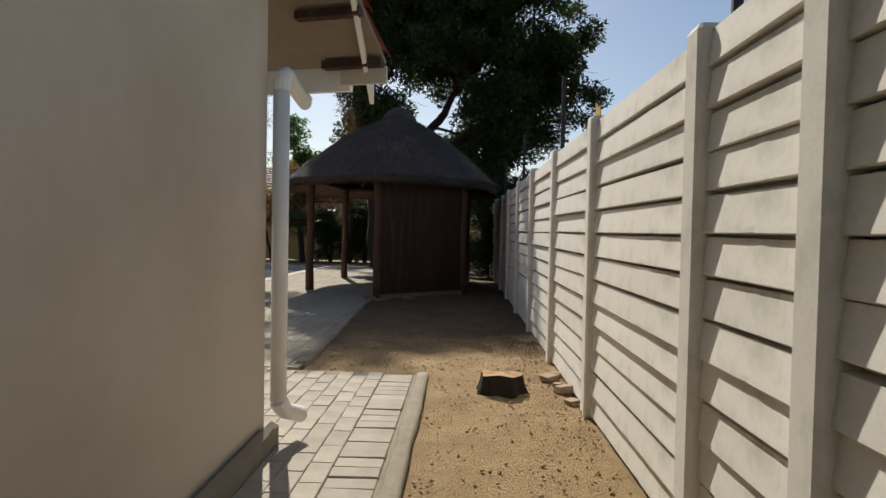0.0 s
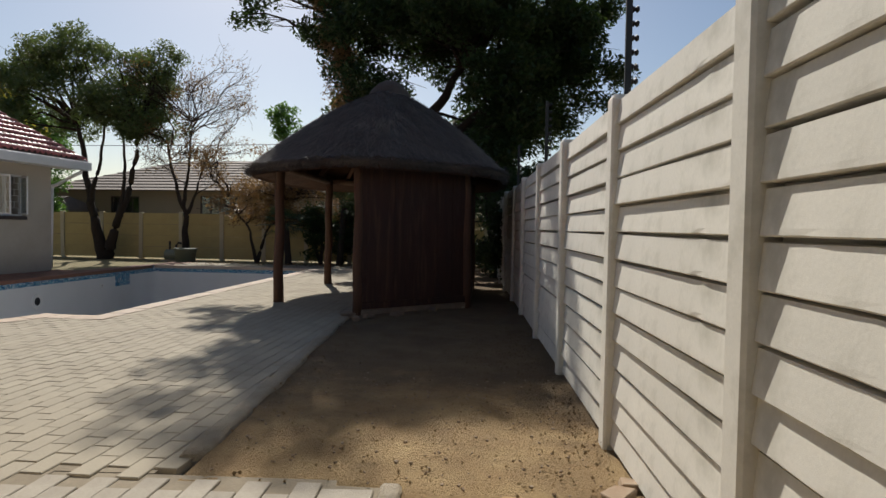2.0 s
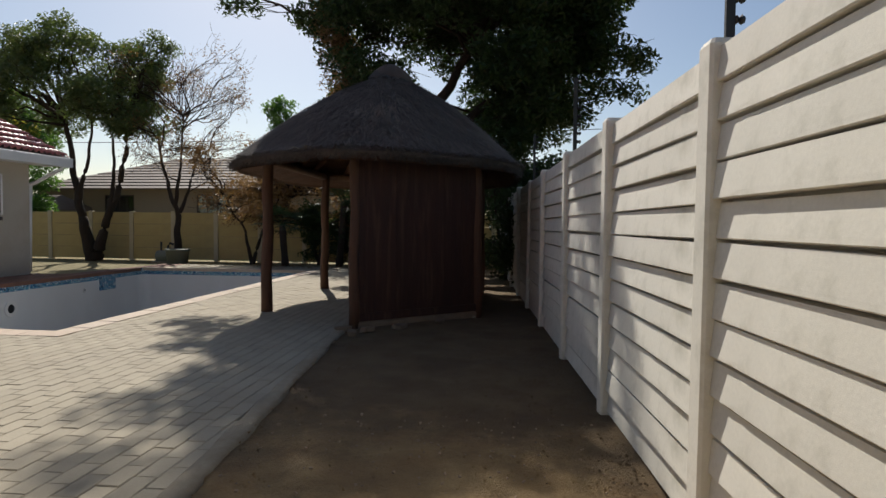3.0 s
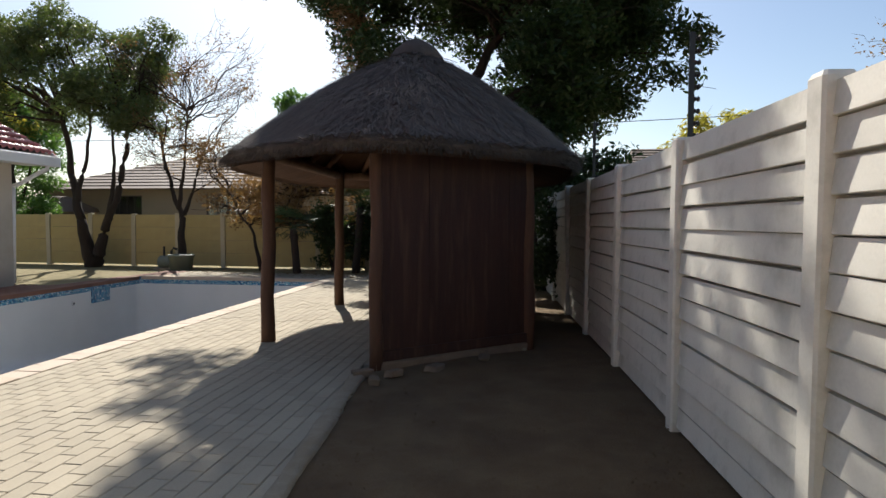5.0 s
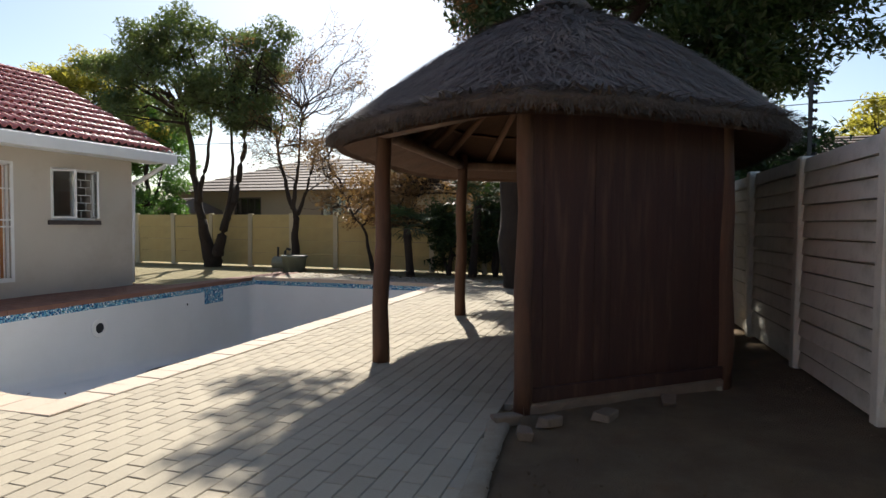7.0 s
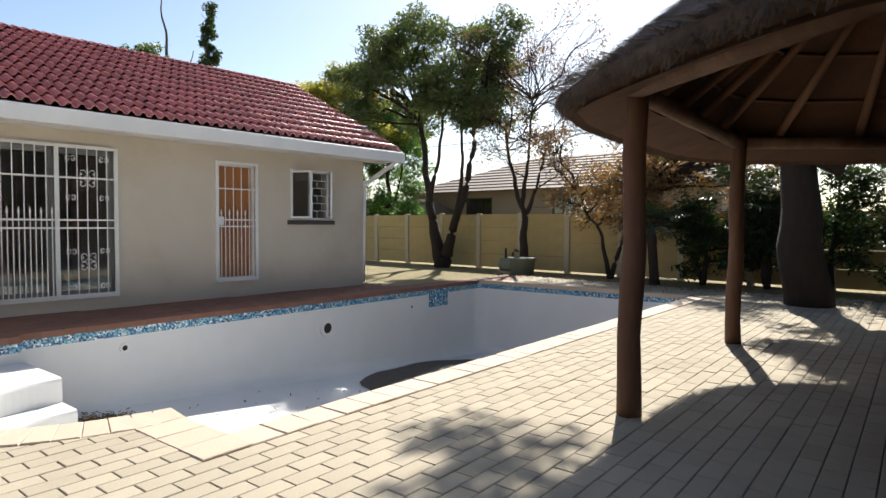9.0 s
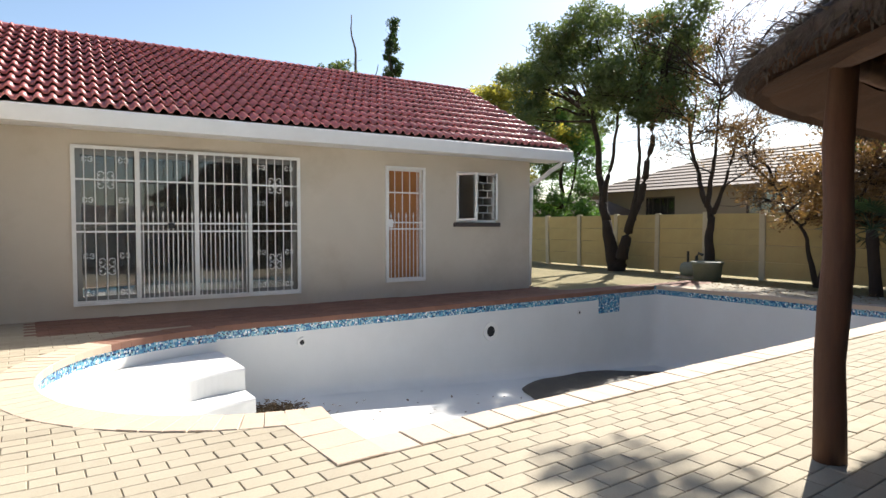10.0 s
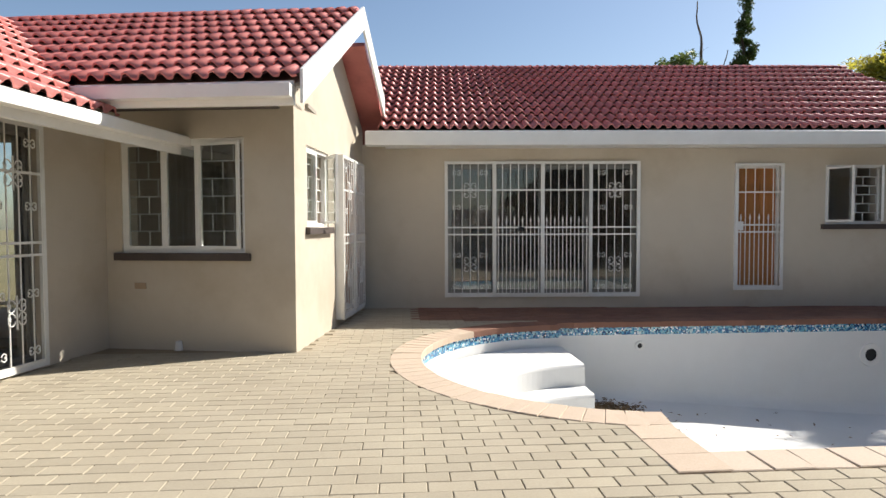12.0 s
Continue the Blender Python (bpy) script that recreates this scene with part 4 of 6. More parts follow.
def sliding_door(name, m, hole, label):
    x0, x1, z0, z1 = hole
    d = thing(name, label, "sliding door", m, kind="structure")
    part("frame", frame_box(Shape(), x0, x1, z0, z1, 0.05, 0.06, 0.14), ALU, d)
    n = 4
    w = (x1 - x0 - 0.1) / n
    for k in range(n):
        a = x0 + 0.05 + k * w
        dy = 0.075 if k in (0, 3) else 0.105
        sash = part("sash", frame_box(Shape(), a, a + w, z0 + 0.05, z1 - 0.05, 0.035, dy, dy + 0.025), ALU, d)
        pane(a + 0.035, a + w - 0.035, z0 + 0.085, z1 - 0.085, dy + 0.01, sash)
    return d


def security_gate(name, m, hole, parts, label, y=-0.03):
    x0, x1, z0, z1 = hole
    g = thing(name, label, "security gate", m)
    part("gate_frame", frame_box(Shape(), x0 - 0.02, x1 + 0.02, z0 - 0.02, z1 + 0.025, 0.034, y - 0.015, 0.0), STEEL_WHITE, g)
    w = (x1 - x0) / len(parts)
    for k, (ornate, spikes) in enumerate(parts):
        gate_leaf(g, x0 + k * w, x0 + (k + 1) * w, z0 + 0.015, z1 + 0.01, y - (0.02 if k in (1, 2) else 0.0), ornate, spikes)
    return g


sliding_door("sliding_door_1", MAIN_M, SD, "white framed sliding glass door facing the pool")
gate = security_gate("security_gate", MAIN_M, SD, [(True, False), (False, True), (False, True), (True, False)], "white steel security gate with scrolls and spikes over the sliding door")
lock = part("lock", Shape().box((2.30, -0.075, 1.13), (2.38, -0.04, 1.2), None, 0.005), BLACK, gate, "small black lock")
sliding_door("sliding_door_2", WING_M, WSD, "white framed sliding glass door of the wing")
security_gate("security_gate", WING_M, WSD, [(True, False), (False, True), (False, True), (True, False)], "white steel security gate over the wing's sliding door")


def wooden_door(name, m, hole, label):
    x0, x1, z0, z1 = hole
    d = thing(name, label, "door", m, kind="structure")
    part("door_frame", frame_box(Shape(), x0, x1, z0, z1, 0.04, 0.05, 0.16), WHITE, d)
    part("door_leaf", Shape().box((x0 + 0.04, 0.09, z0 + 0.01), (x1 - 0.04, 0.13, z1 - 0.04)), DOORWOOD, d, "orange varnished wood")
    for k in range(2):
        for j, (a, b) in enumerate(((0.08, 0.45), (0.52, 0.93))):
            w = (x1 - x0 - 0.08) / 2
            xa = x0 + 0.04 + k * w + 0.06
            part("panel", Shape().box((xa, 0.078, z0 + (z1 - z0) * a), (xa + w - 0.1, 0.092, z0 + (z1 - z0) * b), None), DOORWOOD, d)
    return d


wooden_door("door_1", MAIN_M, DOOR, "orange varnished wooden door behind a white barred gate")
g2 = security_gate("security_gate", MAIN_M, DOOR, [(False, True)], "narrow white steel security gate with spikes over the wooden door")
part("lock_plate", Shape().box((DOOR[0] + 0.0, -0.05, 1.14), (DOOR[0] + 0.1, -0.01, 1.27), None, 0.005), STEEL_WHITE, g2)
wooden_door("door_2", GABLE_M, GDOOR, "side door in the gable wall behind a white gate")
security_gate("security_gate", GABLE_M, GDOOR, [(True, False), (True, False)], "white ornate security gate standing proud of the gable wall", y=-0.09)


def burglar_bars(parent, x0, x1, z0, z1, y, rows=6, cols=2):
    """Flat bars welded in a brick pattern."""
    s = Shape()
    for r in range(rows + 1):
        z = z0 + (z1 - z0) * r / rows
        s.box((x0, y, z - 0.006), (x1, y + 0.008, z + 0.006))
    for r in range(rows):
        for c in range(cols + 1):
            x = x0 + (x1 - x0) * (c + (0.5 if r % 2 else 0.0)) / cols
            if x > x1:
                continue
            s.box((x - 0.005, y, z0 + (z1 - z0) * r / rows), (x + 0.005, y + 0.008, z0 + (z1 - z0) * (r + 1) / rows))
    part("burglar_bars", s, STEEL_WHITE, parent, "white bars in a brick pattern")


def casement_window(name, m, hole, lights, label):
    """lights: for each pane its width share, how far it stands open in degrees, on which side it hangs, and whether it has bars."""
    x0, x1, z0, z1 = hole
    w = thing(name, label, "window", m, kind="structure")
    part("window_frame", frame_box(Shape(), x0, x1, z0, z1, 0.035, 0.02, 0.08), WHITE, w)
    part("window_sill", Shape().box((x0 - 0.06, -0.05, z0 - 0.075), (x1 + 0.06, 0.12, z0 - 0.001), None, 0.008), SILL_AND_SHADE, w, "dark brown sill")
    total = sum(l[0] for l in lights)
    a = x0 + 0.035
    for share, openness, hang, bars in lights:
        width = (x1 - x0 - 0.07) * share / total
        hinge = a if hang == "l" else a + width
        local = pose(hinge, 0.03, 0, 0, 0, -openness if hang == "l" else openness) @ pose(0 if hang == "l" else -width, 0, 0)
        sash = part("casement", frame_box(Shape(), 0.002, width - 0.002, z0 + 0.037, z1 - 0.037, 0.03, -0.012, 0.018, local), WHITE, w)
        pane(0.03, width - 0.03, z0 + 0.067, z1 - 0.067, 0.0, sash, local)
        if bars:
            burglar_bars(w, a, a + width, z0 + 0.04, z1 - 0.04, 0.085)
        a += width
        if a < x1 - 0.1:
            part("mullion", Shape().box((a - 0.015, 0.02, z0 + 0.035), (a + 0.015, 0.08, z1 - 0.035)), WHITE, w)
    return w


casement_window("window_1", MAIN_M, WIN, [(1, 62, "l", False), (1, 62, "r", True)], "white steel window with open casements and a dark sill")
casement_window("window_2", GABLE_M, GWIN, [(1, 0, "l", True), (1, 35, "r", True)], "white steel window with brick-pattern burglar bars in the gable wall")
casement_window("window_3", KIT_M, KWIN, [(1.05, 0, "l", True), (0.9, 0, "l", False), (1.15, 7, "l", True)], "three-light kitchen window with brick-pattern burglar bars, partly open")
vent = thing("wall_vent", "small rusty air brick in the kitchen wall", "vent", KIT_M)
part("plate", Shape().box((0.30, -0.012, 0.60), (0.42, 0.0, 0.66), None, 0.004), RUBBLE, vent)
tap = thing("drain_cap", "small white drain cap at the wall's foot", "drain", KIT_M)
tp = Shape()
tp.tube([(0.78, -0.04, 0.0), (0.78, -0.04, 0.09)], [0.04, 0.03], 10)
part("cap", tp, WHITE, tap)


# ---- downpipes ----
def downpipe(name, m, pts, r, label, cuts):
    """A pipe of several lengths, with a collar round every joint."""
    t = thing(name, label, "downpipe", m)
    for (a, b), kind in cuts:
        part(kind, Shape().tube(pts[a:b], r, 12), WHITE, t, soft=True)
    for (a, b), kind in cuts[1:]:
        p, q = Vector(pts[a]), Vector(pts[a + 1])
        d = (q - p).normalized()
        part("collar", Shape().tube([p - d * 0.005, p + d * 0.05], r + 0.005, 12), WHITE, t)
    return t


downpipe("downpipe", WING_M, [(0.25, -0.86, 2.02), (0.25, -0.86, 1.92), (0.23, -0.81, 1.875), (-0.03, -0.12, 1.87), (-0.05, -0.05, 1.82), (-0.05, -0.05, 0.22), (-0.06, -0.09, 0.16), (-0.10, -0.20, 0.11)], 0.042, "white downpipe at the wing's corner with an elbow at its foot", (((0, 5), "swan_neck"), ((4, 6), "pipe"), ((5, 8), "shoe")))
downpipe("downpipe", Matrix.Identity(4), [(EAVE_X + 0.06, 15.28, 2.36), (EAVE_X + 0.05, 15.26, 2.27), (EAVE_X - 0.10, 15.19, 2.18), (WALL_X + 0.12, 15.09, 1.98), (WALL_X - 0.02, 15.07, 1.93), (WALL_X - 0.06, 15.07, 0.05)], 0.04, "white downpipe with a swan neck at the house's end", (((0, 5), "swan_neck"), ((4, 6), "pipe")))


# ---- thatched shelter ----
HUT_C = Vector((-1.95, 12.38, 0))
hut = thing("thatched_shelter", "timber shelter with a dark conical thatched roof and plank walls", "shelter")
rng = random.Random(5)
for i, (x, y) in enumerate(POST_XY):
    s = Shape()
    lean = 0.05
    pts, rad = [], []
    for k in range(9):
        z = -0.05 + 2.15 * k / 8
        pts.append((x + lean * (k / 8) * (HUT_C.x - x) * 0.3 + 0.008 * math.sin(k * 1.7 + i), y + lean * (k / 8) * (HUT_C.y - y) * 0.3 + 0.008 * math.cos(k * 1.3 + i), z))
        rad.append((0.06 if i == 0 else 0.074) - 0.010 * k / 8 + 0.003 * math.sin(k * 2.1 + i))
    s.tube(pts, rad, 14)
    part("post", s, POLE, hut, "rough brown gum pole", soft=True)
for i in range(6):
    a, b = POST_XY[i], POST_XY[(i + 1) % 6]
    s = Shape()
    s.tube([(a[0], a[1], 1.97), (b[0], b[1], 1.97)], 0.06, 10)
    part("beam", s, POLE, hut, soft=True)


def eave_radius(a):
    """The roof's rounded six-cornered outline."""
    best = []
    for i in range(6):
        p, q = Vector(POST_XY[i]) - HUT_C.xy, Vector(POST_XY[(i + 1) % 6]) - HUT_C.xy
        d = q - p
        n = Vector((d.y, -d.x)).normalized()
        if n.dot(p) < 0:
            n = -n
        dist = n.dot(p) + 0.57
        c = n.dot(Vector((math.cos(a), math.sin(a))))
        best.append(max(c, 0.0) / dist)
    k = 9.0
    return 1.0 / (sum(b ** k for b in best) ** (1 / k))


def thatch_z(f):
    """Height of the thatch's face by the share of the way out to the eave."""
    return 3.38 - 1.48 * (f ** 1.12) + 0.10 * math.sin(math.pi * f)


seg, rings_n = 120, 26
v, f_ = [], []
for j in range(rings_n + 1):
    fr = j / rings_n
    for i in range(seg):
        a = 2 * math.pi * i / seg
        r = eave_radius(a) * fr
        nz = 0.02 * noise.noise(Vector((math.cos(a) * 6, math.sin(a) * 6, fr * 2))) + 0.012 * noise.noise(Vector((math.cos(a) * 25, math.sin(a) * 25, fr * 4)))
        v.append((HUT_C.x + r * math.cos(a), HUT_C.y + r * math.sin(a), thatch_z(fr) + nz))
for j, (inset, dz) in enumerate(((0.0, -0.025), (-0.05, -0.05), (-0.16, -0.06), (-0.5, 0.05))):
    for i in range(seg):
        a = 2 * math.pi * i / seg
        r = eave_radius(a) + inset
        v.append((HUT_C.x + r * math.cos(a), HUT_C.y + r * math.sin(a), thatch_z(1.0) + dz + 0.018 * noise.noise(Vector((math.cos(a) * 14, math.sin(a) * 14, j)))))
for j in range(rings_n + 4):
    for i in range(seg):
        n = (i + 1) % seg
        f_.append((j * seg + i, (j + 1) * seg + i, (j + 1) * seg + n, j * seg + n))
roof_me = mesh_from(v, f_)
roof_me.materials.append(THATCH)
roof_me.materials.append(THATCH_IN)
for poly in roof_me.polygons:
    poly.material_index = 1 if poly.index >= (rings_n + 2) * seg else 0
part("thatch", roof_me, THATCH, hut, "weathered grey-brown thatch with a red-brown underside", soft=True)
straw = Shape()
rng = random.Random(8)
for _ in range(19000):
    a = rng.uniform(0, 2 * math.pi)
    fr = math.sqrt(rng.uniform(0.02, 1.0))
    R_ = eave_radius(a)
    l = rng.uniform(0.10, 0.26) / R_
    f2 = min(fr + l, 1.035)
    w = rng.uniform(0.004, 0.011)
    lift = rng.uniform(0.0, 0.05)
    a2 = a + rng.gauss(0, 0.035)
    p = Vector((HUT_C.x + R_ * fr * math.cos(a), HUT_C.y + R_ * fr * math.sin(a), thatch_z(fr) + 0.004))
    q = Vector((HUT_C.x + R_ * f2 * math.cos(a2), HUT_C.y + R_ * f2 * math.sin(a2), thatch_z(min(f2, 1.0)) + lift))
    t = Vector((-math.sin(a), math.cos(a), 0)) * w
    straw.add([p - t, p + t, q + t * 0.4, q - t * 0.4], [(0, 1, 2, 3)])
fringe = Shape()
for _ in range(8000):
    a = rng.uniform(0, 2 * math.pi)
    R_ = eave_radius(a) + rng.uniform(-0.09, 0.012)
    t = Vector((-math.sin(a), math.cos(a), 0)) * rng.uniform(0.003, 0.008)
    o = Vector((math.cos(a), math.sin(a), 0))
    z0 = thatch_z(1.0) - rng.uniform(-0.01, 0.06)
    p = HUT_C + o * R_ + Vector((0, 0, z0))
    q = p + o * rng.uniform(-0.02, 0.05) + Vector((0, 0, -rng.uniform(0.015, 0.055))) + t * rng.uniform(-3, 3)
    fringe.add([p - t, p + t, q + t * 0.5, q - t * 0.5], [(0, 1, 2, 3)])
tagged(part("straw", straw, STRAW, hut), kind="stuff")
tagged(part("fringe", fringe, THATCH, hut), kind="stuff")
v, f_ = [], []
for j in range(9):
    fr = 0.06 + 0.90 * j / 8
    for i in range(72):
        a = 2 * math.pi * i / 72
        r = eave_radius(a) * fr
        v.append((HUT_C.x + r * math.cos(a), HUT_C.y + r * math.sin(a), thatch_z(fr) - 0.17))
for j in range(8):
    for i in range(72):
        n = (i + 1) % 72
        f_.append((j * 72 + i, j * 72 + n, (j + 1) * 72 + n, (j + 1) * 72 + i))
part("thatch_lining", mesh_from(v, f_), THATCH_IN, hut, "reddish brown underside of the thatch", soft=True)
for k in range(18):
    a = 2 * math.pi * (k + 0.3) / 18
    R_ = eave_radius(a)
    s = Shape()
    s.tube([(HUT_C.x + R_ * 0.05 * math.cos(a), HUT_C.y + R_ * 0.05 * math.sin(a), thatch_z(0.05) - 0.22), (HUT_C.x + R_ * 0.86 * math.cos(a), HUT_C.y + R_ * 0.86 * math.sin(a), thatch_z(0.86) - 0.215)], [0.03, 0.042], 8)
    part("rafter", s, LATH, hut, soft=True)
for fr in (0.3, 0.5, 0.68, 0.84):
    s = Shape()
    s.tube([(HUT_C.x + eave_radius(a) * fr * math.cos(a), HUT_C.y + eave_radius(a) * fr * math.sin(a), thatch_z(fr) - 0.185) for a in [2 * math.pi * k / 36 for k in range(37)]], 0.018, 6, False)
    part("batten", s, LATH, hut, soft=True)
cap = Shape()
prof = [(0.35, 3.25), (0.33, 3.31), (0.26, 3.40), (0.18, 3.47), (0.09, 3.52), (0.0, 3.535)]
vs, fs = [], []
for r, z in prof:
    for i in range(24):
        a = 2 * math.pi * i / 24
        rr = r * (1 + 0.05 * noise.noise(Vector((math.cos(a) * 3, math.sin(a) * 3, z * 4))))
        vs.append((HUT_C.x + rr * math.cos(a), HUT_C.y + rr * math.sin(a), z))
for j in range(len(prof) - 1):
    for i in range(24):
        n = (i + 1) % 24
        fs.append((j * 24 + i, j * 24 + n, j * 24 + 24 + n, j * 24 + 24 + i))
part("cap", mesh_from(vs, fs), THATCH, hut, "rough cement cap", soft=True)

# plank walls on the shaded sides
for i, j in ((0, 5), (5, 4), (4, 3)):
    a, b = Vector(POST_XY[i]), Vector(POST_XY[j])
    d = (b - a).normalized()
    L_ = (b - a).length
    m = line_frame(a, b)
    n = int(L_ / 0.128)
    for k in range(n):
        w = L_ / n
        s = Shape().box((k * w + 0.001, -0.012, 0.13), ((k + 1) * w - 0.001, 0.012, 1.97), m @ pose(0, rng.gauss(0, 0.002), rng.uniform(-0.01, 0.02)))
        part("plank", s, TIMBER_DARK, hut)
    part("bottom_rail", Shape().box((0.05, -0.045, 0.06), (L_ - 0.05, -0.014, 0.15), m, 0.006), TIMBER_DARK, hut)
    part("sole", Shape().box((-0.02, -0.05, -0.05), (L_ + 0.02, 0.06, 0.06), m, 0.02), FOOTING, hut, "rough mortar footing")

# ---- far fence ----
FENCE_Y = 20.78
fence = thing("fence", "ochre-painted precast concrete fence with pale posts", "fence", kind="structure")
FX = [-19.29 + 1.415 * k for k in range(15)]
rng = random.Random(2)
fpost = Shape().box((-0.065, -0.06, -0.1), (0.065, 0.06, 1.50), None, 0.015).mesh("fence_post")
fpost.materials.append(FENCE_POST)
fpanel = Shape().box((0.06, -0.022, 0.004), (1.36, 0.022, 0.362), None, 0.008).mesh("fence_panel")
fpanel.materials.append(FENCE)
for x in FX:
    ob = new("post", fpost)
    ob.parent = fence
    ob.matrix_local = pose(x, FENCE_Y, rng.gauss(0, 0.01), rng.gauss(0, 0.5), rng.gauss(0, 0.5), 0)
    for r in range(4):
        ob = new("panel", fpanel)
        ob.parent = fence
        ob.matrix_local = pose(x, FENCE_Y + rng.gauss(0, 0.004), r * 0.365, rng.gauss(0, 0.5), rng.gauss(0, 0.15), 0)


# ---- trees ----
def leaf_cloud(s, rnd, centre, spread, count, size, droop=0.0):
    for _ in range(count):
        d = Vector((rnd.gauss(0, 1), rnd.gauss(0, 1), rnd.gauss(0, 1)))
        d = d.normalized() * (rnd.random() ** 0.45)
        p = Vector(centre) + Vector((d.x * spread[0], d.y * spread[1], d.z * spread[2] - droop * rnd.random()))
        l = size * rnd.uniform(0.6, 1.35)
        m = Matrix.Translation(p) @ Euler((rnd.uniform(-1.0, 1.0), rnd.uniform(-1.0, 1.0), rnd.uniform(0, 6.28))).to_matrix().to_4x4()
        s.add([(-l, 0, 0), (0, -l * 0.38, l * 0.12), (l, 0, 0), (0, l * 0.38, l * 0.12)], [(0, 1, 2, 3)], m)


def limb(s, rnd, a, b, r0, r1, n=7, wob=0.12, sides=8):
    a, b = Vector(a), Vector(b)
    L_ = (b - a).length
    ph = Vector((rnd.random() * 9, rnd.random() * 9, rnd.random() * 9))
    pts, rad = [], []
    for k in range(n + 1):
        t = k / n
        w = wob * L_ * math.sin(math.pi * t)
        p = a.lerp(b, t) + Vector((noise.noise(ph + Vector((t * 2.5, 0, 0))), noise.noise(ph + Vector((0, t * 2.5, 5))), 0.5 * noise.noise(ph + Vector((3, 0, t * 2.5))))) * w * 1.6
        pts.append(p)
        rad.append(r0 + (r1 - r0) * t)
    s.tube(pts, rad, sides)
    return pts


def tree(name, base, stems, clumps, leaf, bark, label, seed, leaves, size, twig=0.012, twigs=5, flare=1.35, thin=1.0):
    """stems: lines of points with radii; clumps: centre, spread; limbs reach from the stems to every clump."""
    rnd = random.Random(seed)
    t = thing(name, label, "tree", pose(*base))
    wood = Shape()
    tips = []
    for pts, r0, r1 in stems:
        for k in range(len(pts) - 1):
            n = len(pts) - 1
            ra, rb = r0 + (r1 - r0) * k / n, r0 + (r1 - r0) * (k + 1) / n
            if k == 0:
                ra *= flare
            q = limb(wood, rnd, pts[k], pts[k + 1], ra, rb, 8, 0.05, 10)
            tips += q[2:] if k else q[5:]
    total = sum(c[1][0] * c[1][1] * c[1][2] for c in clumps)
    crown = Shape()
    for c, sp in clumps:
        c = Vector(c)
        start = min(tips, key=lambda p: (p - c).length + max(0, p.z - c.z) * 2 + (rnd.random() * 1.6 if thin < 1 else 0.0))
        d = (c - start).length
        q = limb(wood, rnd, start, c, min(0.02 + d * 0.016, 0.09) * thin, 0.012 * thin, 6, 0.15, 6)
        for _ in range(twigs):
            e = c + Vector((rnd.gauss(0, 0.6) * sp[0], rnd.gauss(0, 0.6) * sp[1], rnd.gauss(0, 0.6) * sp[2]))
            limb(wood, rnd, q[rnd.randint(2, 6)], e, twig, 0.004, 4, 0.2, 4)
        n = int(leaves * sp[0] * sp[1] * sp[2] / total)
        # a clump is itself a few tufts, with gaps between them
        tufts = 5 + int(sp[0] * 6)
        for _ in range(tufts):
            dd = Vector((rnd.gauss(0, 1), rnd.gauss(0, 1), rnd.gauss(0, 1))).normalized() * (rnd.random() ** 0.4)
            tc = c + Vector((dd.x * sp[0], dd.y * sp[1], dd.z * sp[2]))
            k = 0.36
            leaf_cloud(crown, rnd, tc, (sp[0] * k + 0.1, sp[1] * k + 0.1, sp[2] * k + 0.08), n // tufts, size)
    part("trunk", wood, bark, t, soft=True)
    if leaves:
        part("crown", crown, leaf, t)
    return t


# the forked tree by the far fence
rnd = random.Random(41)
cl = []
for k in range(27):
    a = rnd.uniform(0, 6.28)
    r = 2.4 * math.sqrt(rnd.random())
    cl.append(((-0.9 + r * math.cos(a) * 1.2, r * math.sin(a) * 0.75, 5.5 + rnd.uniform(-1.1, 1.7) - 0.2 * r), (0.75, 0.7, 0.5)))
for k in range(7):
    cl.append(((1.4 + rnd.gauss(0, 0.6), rnd.gauss(0, 0.6), 5.0 + rnd.uniform(-1.3, 1.0)), (0.7, 0.7, 0.6)))
tree("olive_tree", (-13.1, 20.2, 0), [([(0, 0, -0.1), (-0.35, 0, 1.3), (-0.75, 0.1, 2.6), (-1.0, 0.1, 4.3)], 0.16, 0.06), ([(0.05, 0, -0.1), (0.35, 0.05, 1.0), (0.85, 0.1, 2.4), (1.2, 0.0, 4.0)], 0.15, 0.05), ([(0.5, 0.05, 1.3), (0.55, 0.2, 2.5), (0.5, 0.2, 4.0)], 0.07, 0.03), ([(-0.5, 0, 1.7), (-0.2, 0, 2.8), (0.0, 0.0, 4.2)], 0.07, 0.03)],
     cl, LEAF_MID, BARK, "forked tree with a wide olive-green crown beside the fence", 3, 52000, 0.06)
cl = []
for k in range(46):
    cl.append(((0.2 + rnd.gauss(0, 0.9), rnd.gauss(0, 0.7), 3.9 + rnd.uniform(-1.3, 2.0)), (0.38, 0.36, 0.5)))
tree("bare_tree", (-10.3, 20.2, 0), [([(0, 0, -0.1), (0.02, 0, 1.3), (-0.3, 0, 2.2), (-0.6, 0, 3.6)], 0.10, 0.03), ([(0.0, 0, 1.2), (0.25, 0, 1.9), (0.7, 0, 3.2)], 0.06, 0.02), ([(-0.1, 0, 1.6), (0.1, 0, 2.8), (0.2, 0, 4.3)], 0.05, 0.02)], cl, LEAF_DRY, BARK, "thin tree with sparse, half-bare twigs", 5, 5200, 0.04, 0.005, 14, thin=0.45)
cl = []
for k in range(40):
    cl.append(((rnd.uniform(-1.6, 3.4), rnd.gauss(0, 0.6), 2.1 + rnd.uniform(-0.9, 1.1)), (0.5, 0.45, 0.38)))
